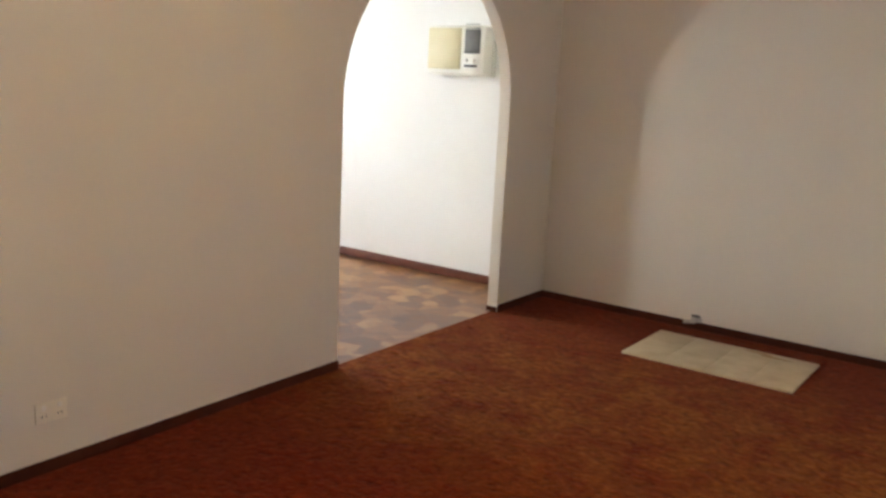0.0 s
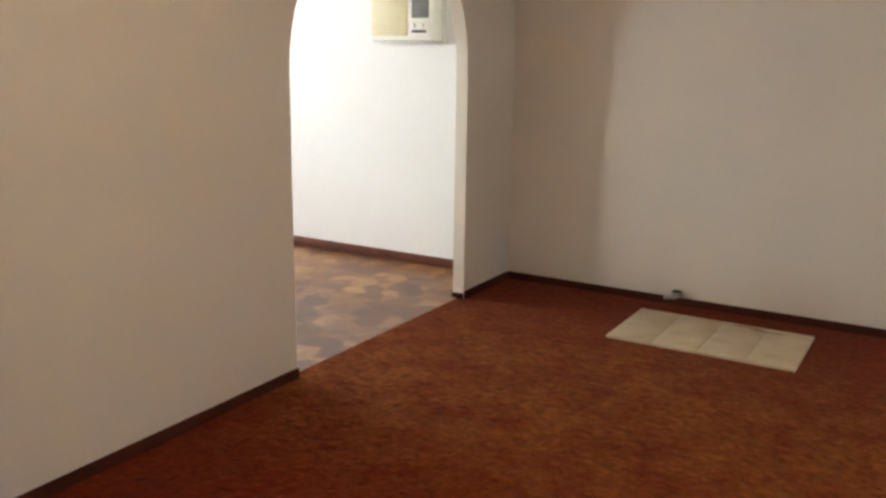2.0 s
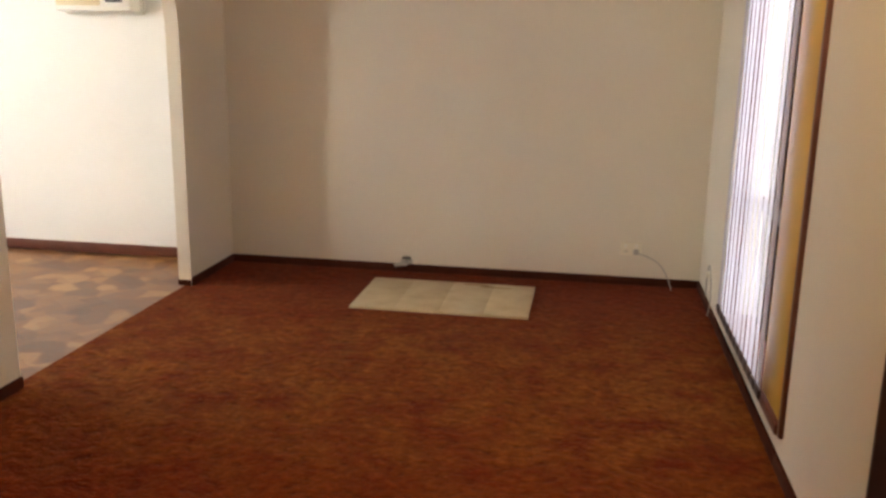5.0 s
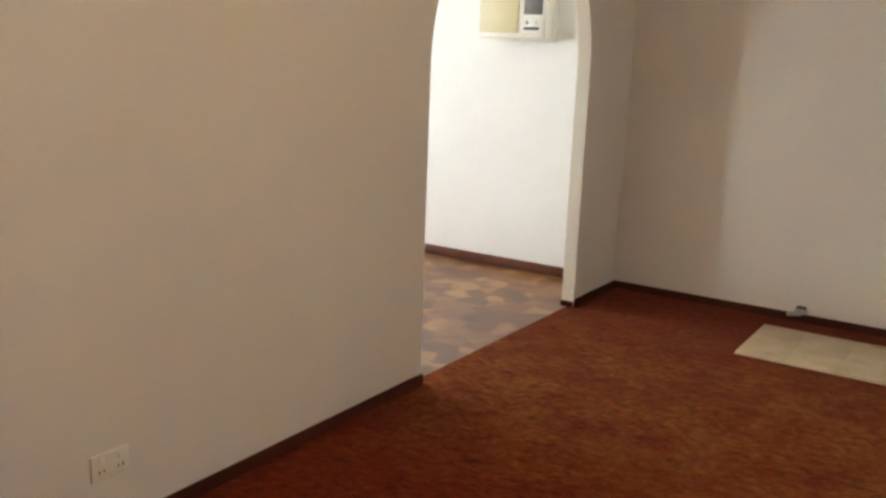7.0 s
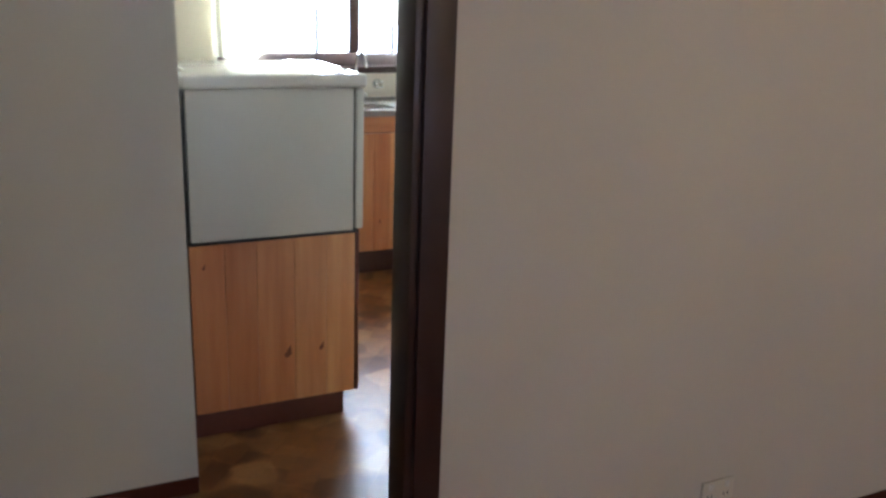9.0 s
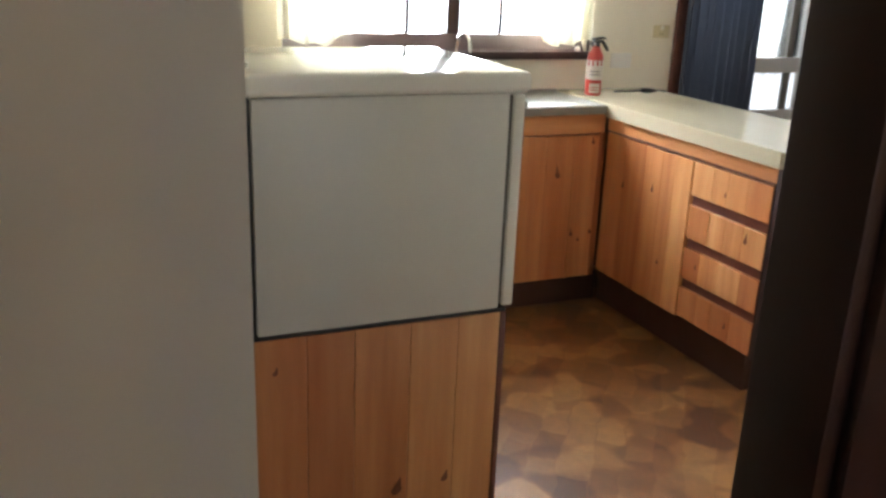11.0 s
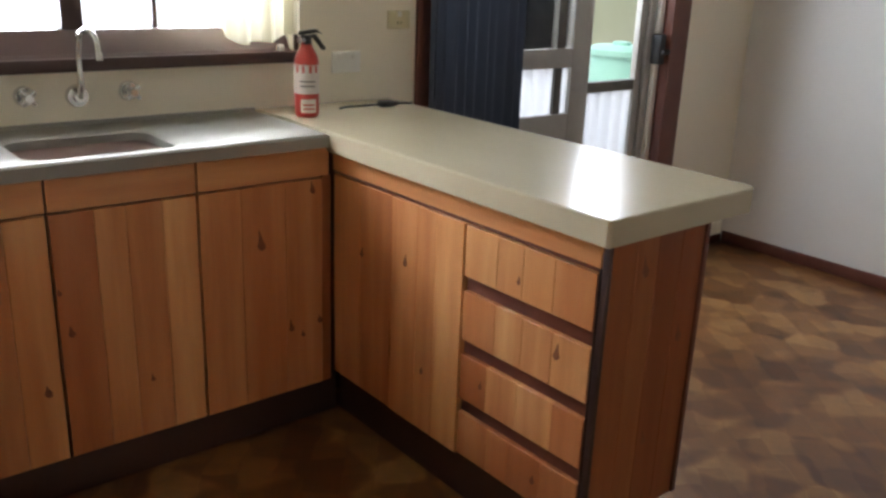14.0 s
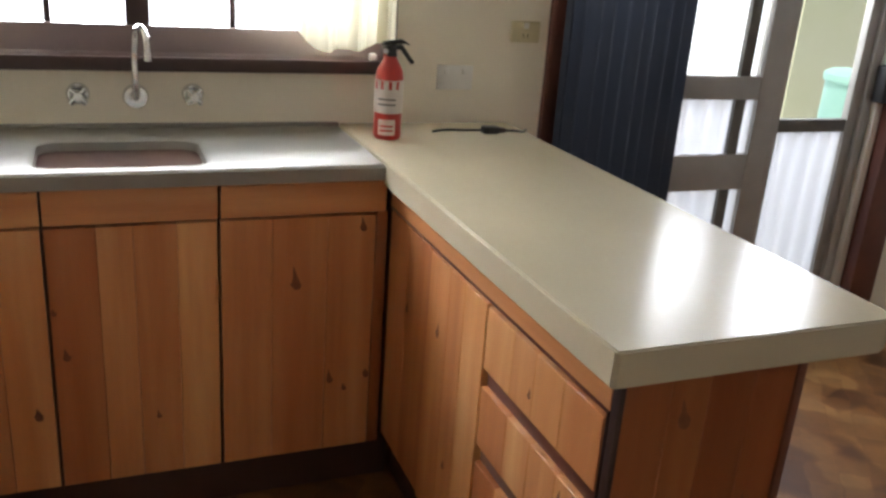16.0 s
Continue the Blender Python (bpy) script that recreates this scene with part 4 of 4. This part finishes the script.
def wall_tap(y, z, name, label):
    t = thing(name, label, "tap", "sink taps")
    bm = bmesh.new()
    add_rod(bm, (XW + 0.0005, y, z), (XW + 0.010, y, z), 0.029, 0.024, 24)
    part("rose", bm, CHROME, t)
    bm = bmesh.new()
    add_rod(bm, (XW + 0.010, y, z), (XW + 0.038, y, z), 0.012, 0.010)
    part("spindle", bm, CHROME, t)
    bm = bmesh.new()
    for k in range(4):
        a = radians(45 + 90 * k)
        add_rod(bm, (XW + 0.045, y, z), (XW + 0.045, y + 0.026 * math.cos(a), z + 0.026 * math.sin(a)), 0.008, 0.0065, 10)
    add_rod(bm, (XW + 0.034, y, z), (XW + 0.056, y, z), 0.014, 0.011, 18)
    part("handle", bm, CHROME, t)


wall_tap(-3.215, 1.012, "wall_tap", "worn chrome capstan wall tap above the sink")
wall_tap(-3.50, 1.012, "wall_tap", "worn chrome capstan wall tap above the sink")


def spout():
    y, z = -3.36, 1.005
    t = thing("sink_spout", "chrome swan-neck wall spout between the sink taps", "tap", "sink taps")
    bm = bmesh.new()
    add_rod(bm, (XW + 0.0005, y, z), (XW + 0.012, y, z), 0.033, 0.028, 24)
    add_rod(bm, (XW + 0.012, y, z), (XW + 0.03, y, z), 0.016, 0.014, 18)
    part("rose", bm, CHROME, t)
    tube("neck", [(XW + 0.028, y, z), (XW + 0.045, y, z + 0.03), (XW + 0.05, y, z + 0.13), (XW + 0.075, y + 0.008, z + 0.185), (XW + 0.12, y + 0.022, z + 0.175), (XW + 0.135, y + 0.026, z + 0.13)], 0.0085, CHROME, t)
    bm = bmesh.new()
    add_rod(bm, (XW + 0.135, y + 0.026, z + 0.134), (XW + 0.137, y + 0.026, z + 0.112), 0.011, 0.011)
    part("nozzle", bm, CHROME, t)


spout()


def extinguisher():
    x, y, z = -3.00, -2.725, TOP
    e = thing("fire_extinguisher", "small red fire extinguisher with a white label on the worktop", "fire extinguisher")
    r = 0.038
    part("cylinder", add_lathe(bmesh.new(), (x, y, z), [(r - 0.006, 0), (r, 0.008), (r, 0.165), (r - 0.004, 0.185), (r - 0.014, 0.203), (0.018, 0.214), (0.016, 0.222)], 28), REDPAINT, e)

    def wrap(h0, h1, a0, a1, proud):
        bm = bmesh.new()
        cols = []
        for k in range(15):
            a = radians(a0 + (a1 - a0) * k / 14)
            cols.append([bm.verts.new((x + (r + proud) * math.cos(a), y + (r + proud) * math.sin(a), z + h)) for h in (h0, h1)])
        for p, q in zip(cols, cols[1:]):
            bm.faces.new((p[0], q[0], q[1], p[1]))
        return bm

    part("label", wrap(0.072, 0.160, -125, 85, 0.0008), LABEL, e, "white printed label")
    for a0 in (-82, -52, -20, 10):
        part("print_bar", wrap(0.136, 0.158, a0, a0 + 13, 0.0016), REDPAINT, e)
    for h in (0.094, 0.108):
        part("print_bar", wrap(h, h + 0.004, -62, 10, 0.0016), GREY_GRILLE, e)
    part("panel_print", wrap(0.014, 0.056, -58, 14, 0.0008), LABEL, e, "pale printed square")
    for h in (0.024, 0.036):
        part("print_bar", wrap(h, h + 0.005, -48, 4, 0.0016), REDPAINT, e)
    bm = bmesh.new()
    add_rod(bm, (x, y, z + 0.220), (x, y, z + 0.246), 0.017, 0.015, 18)
    part("valve", bm, BLACK, e)
    bm = bmesh.new()
    add_rod(bm, (x + 0.005, y - 0.016, z + 0.232), (x + 0.010, y - 0.030, z + 0.232), 0.012, 0.012, 18)
    part("gauge", bm, CHROME, e)
    lever = add_prism(bmesh.new(), [(y - 0.022, z + 0.243), (y + 0.03, z + 0.250), (y + 0.066, z + 0.205), (y + 0.058, z + 0.200), (y + 0.027, z + 0.238), (y - 0.022, z + 0.236)], "x", x - 0.008, x + 0.008)
    part("carry_handle", lever, BLACK, e)
    squeeze = add_prism(bmesh.new(), [(y - 0.024, z + 0.247), (y - 0.02, z + 0.258), (y + 0.03, z + 0.264), (y + 0.052, z + 0.25), (y + 0.03, z + 0.254)], "x", x - 0.009, x + 0.009)
    part("lever", squeeze, BLACK, e)


extinguisher()


def loose_plug():
    c = thing("loose_lead", "short black lead with a plug lying on the worktop", "cable")
    part("plug", boxed((-3.050, -2.425, TOP), (-3.015, -2.375, TOP + 0.022), 0.006), BLACK, c)
    part("plug_nose", boxed((-3.045, -2.375, TOP + 0.003), (-3.020, -2.355, TOP + 0.017), 0.003), DARKWOOD, c)
    tube("cord", [(-3.035, -2.425, TOP + 0.010), (-3.055, -2.470, TOP + 0.006), (-3.070, -2.530, TOP + 0.004), (-3.050, -2.570, TOP + 0.004)], 0.0035, BLACK, c)
    tube("cord", [(-3.032, -2.355, TOP + 0.009), (-3.010, -2.330, TOP + 0.012), (-3.025, -2.300, TOP + 0.006), (-3.050, -2.275, TOP + 0.005)], 0.0035, BLACK, c)


loose_plug()
power_point("power_point", (XW, -2.46, 1.066), "+x", "pale double power point on the wall above the peninsula", PLATE)
power_point("light_switch", (XW, -2.24, 1.205), "+x", "yellowed cream light switch plate beside the navy curtain", AC_CREAM, 1, 0.095, 0.062)


# ---- glass door, its curtain, and outside ----
def glass_door():
    y0, y1, z1 = GDOOR[0], GDOOR[1], GDOOR[3]
    d = tagged(new("door_2"), "aluminium framed glass back door in red-stained timber, screen ajar", "glass door", kind="structure")
    for a, b in ((y0 - 0.03, y0 + 0.03), (y1 - 0.065, y1 + 0.065)):
        part("jamb", boxed((XW - 0.14, a, 0), (XW + 0.016, b, z1 + 0.03), 0.004), REDWOOD, d)
    part("head", boxed((XW - 0.14, y0 + 0.03, z1 - 0.03), (XW + 0.016, y1 - 0.065, z1 + 0.03), 0.004), REDWOOD, d)
    part("threshold", boxed((XW - 0.15, y0 + 0.03, -0.003), (XW + 0.004, y1 - 0.065, 0.02), 0.003), ALU, d)
    # fixed panel: stiles and two wide rails
    xf = XW - 0.085
    for a, b in ((y0 + 0.03, y0 + 0.08), (-1.67, -1.575), (-1.245, -1.156)):
        part("stile", boxed((xf - 0.02, a, 0.02), (xf + 0.02, b, z1 - 0.03), 0.003), ALU, d)
    for z0, zz in ((0.02, 0.14), (0.655, 0.787), (0.988, 1.07)):
        part("rail", boxed((xf - 0.018, -1.575, z0), (xf + 0.018, -1.245, zz), 0.003), ALU, d)
    p = part("pane", boxed((xf - 0.003, y0 + 0.08, 0.02), (xf + 0.003, -1.67, z1 - 0.03)), GLASS, d)
    p.visible_shadow = False
    q = part("pane", boxed((xf - 0.003, -1.575, 1.07), (xf + 0.003, -1.245, z1 - 0.03)), GLASS, d)
    q.visible_shadow = False

    def ribbed(ya, yb, za, zb, k):
        ribs = bmesh.new()
        cols = [[ribs.verts.new((xf + 0.007 * math.sin(2 * math.pi * j / 12), ya + (yb - ya) * j / k, z)) for z in (za, zb)] for j in range(k + 1)]
        for p1, q1 in zip(cols, cols[1:]):
            ribs.faces.new((p1[0], q1[0], q1[1], p1[1]))
        part("ribbed_infill", ribs, RIBBED, d, "pale ribbed lower panel")

    for za, zb in ((0.14, 0.655), (0.787, 0.988)):
        ribbed(-1.575, -1.245, za, zb, 48)
        part("glazing_bar", boxed((xf - 0.012, -1.337, za), (xf + 0.012, -1.292, zb), 0.003), GREY_GRILLE, d)
    part("glazing_bar", boxed((xf - 0.012, -1.337, 1.07), (xf + 0.012, -1.292, z1 - 0.03), 0.003), GREY_GRILLE, d)
    # hinged leaf: frame, mid rail, handle
    for a, b in ((-1.154, -1.125), (-0.80, -0.755)):
        part("leaf_stile", boxed((xf - 0.016, a, 0.025), (xf + 0.016, b, z1 - 0.035), 0.003), ALU, d)
    part("leaf_rail", boxed((xf - 0.014, -1.125, 0.866), (xf + 0.014, -0.80, 0.914), 0.003), GREY_GRILLE, d)
    part("leaf_rail", boxed((xf - 0.014, -1.125, 0.025), (xf + 0.014, -0.80, 0.13), 0.003), ALU, d)
    ribbed(-1.125, -0.80, 0.13, 0.866, 48)
    part("leaf_rail", boxed((xf - 0.014, -1.125, z1 - 0.10), (xf + 0.014, -0.80, z1 - 0.035), 0.003), ALU, d)
    part("track", boxed((xf - 0.03, -0.752, 0.02), (xf + 0.03, -0.708, z1 - 0.03), 0.003), ALU, d)
    part("track", boxed((xf - 0.01, -0.704, 0.02), (xf + 0.05, -0.672, z1 - 0.03), 0.003), AC_WHITE, d)
    h = part("door_handle", boxed((xf + 0.03, -0.728, 0.985), (xf + 0.090, -0.685, 1.125), 0.012, 3), BLACK, d, "black moulded latch")
    part("latch_lever", boxed((xf + 0.084, -0.720, 1.03), (xf + 0.105, -0.670, 1.055), 0.005), BLACK, h)


glass_door()


def navy_curtain():
    c = thing("curtain", "dark slate-blue pleated curtain drawn to the side of the glass door", "curtain")
    bm = bmesh.new()
    nu, nv = 90, 6
    rows = []
    for j in range(nv + 1):
        z = 0.03 + 2.02 * j / nv
        row = []
        for k in range(nu + 1):
            u = k / nu
            row.append(bm.verts.new((XW + 0.055 + 0.020 * math.sin(u * 58) + 0.006 * math.sin(u * 23 + z), GDOOR[0] - 0.014 + u * 0.462 + 0.012 * (1 - z / 2), z)))
        rows.append(row)
    for p, q in zip(rows, rows[1:]):
        for k in range(nu):
            bm.faces.new((p[k], p[k + 1], q[k + 1], q[k]))
    part("fabric", bm, NAVY, c)
    rod = bmesh.new()
    add_rod(rod, (XW + 0.055, GDOOR[0] - 0.05, 2.10), (XW + 0.055, GDOOR[1] + 0.05, 2.10), 0.011)
    part("rod", rod, DARKWOOD, c)
    for y in (GDOOR[0] - 0.03, GDOOR[1] + 0.03):
        part("bracket", boxed((XW + 0.0005, y - 0.008, 2.088), (XW + 0.055, y + 0.008, 2.112), 0.002), DARKWOOD, c)


navy_curtain()

# unseen roof added so that its eaves keep sun off the living room blind
setting("roof", boxed((XW - 0.60, YS - 0.60, H + 0.22), (EX + 0.65, 0.70, H + 0.30), 0.01), CONCRETE, "added plain pale roof, out of view, with eaves that block the sun", "roof")
setting("ground", boxed((-400, -400, -0.40), (400, 400, -0.20)), LAWN, "dry lawn around the house", "ground")
setting("pavement", boxed((-6.4, -6.0, -0.2), (XW - 0.16, 4.0, -0.05)), CONCRETE, "pale concrete back patio", "patio")


def water_tank():
    t = thing("water_tank", "pale green plastic water tank on the patio", "water tank")
    part("shell", add_lathe(bmesh.new(), (-4.5, 0.59, -0.05), [(0.19, 0), (0.20, 0.03), (0.20, 0.90), (0.215, 0.905), (0.215, 0.945), (0.18, 0.965), (0.06, 0.970)], 32), GREEN, t)
    part("lid", add_lathe(bmesh.new(), (-4.5, 0.59, 0.918), [(0.06, 0), (0.06, 0.02), (0.05, 0.025)], 20), GREEN, t)


water_tank()
setting("garden_wall", boxed((-6.6, 1.9, -0.2), (-6.45, 7.0, 1.3)), HOUSE, "cream rendered garden wall behind the patio", "garden wall")
# added emissive panel that makes the view outside glow white
glow, gnt, gb = mat("backdrop_glow", (0.9, 0.95, 1.0), 1.0)
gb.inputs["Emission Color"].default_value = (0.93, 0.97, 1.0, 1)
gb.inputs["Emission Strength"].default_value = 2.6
setting("backdrop", boxed((-9.1, -14, -0.2), (-9.0, 16, 7)), glow, "added glowing panel standing in for the overexposed distance outside the windows", "backdrop")


def patio_post(y):
    p = thing("patio_post", "square dark patio post on the concrete", "post", "patio posts")
    part("post", boxed((-5.25, y - 0.035, -0.05), (-5.18, y + 0.035, 2.5), 0.005), DARKWOOD, p)
    part("shoe", boxed((-5.265, y - 0.05, -0.05), (-5.165, y + 0.05, 0.05), 0.004), ALU, p)


patio_post(-0.35)
patio_post(0.55)
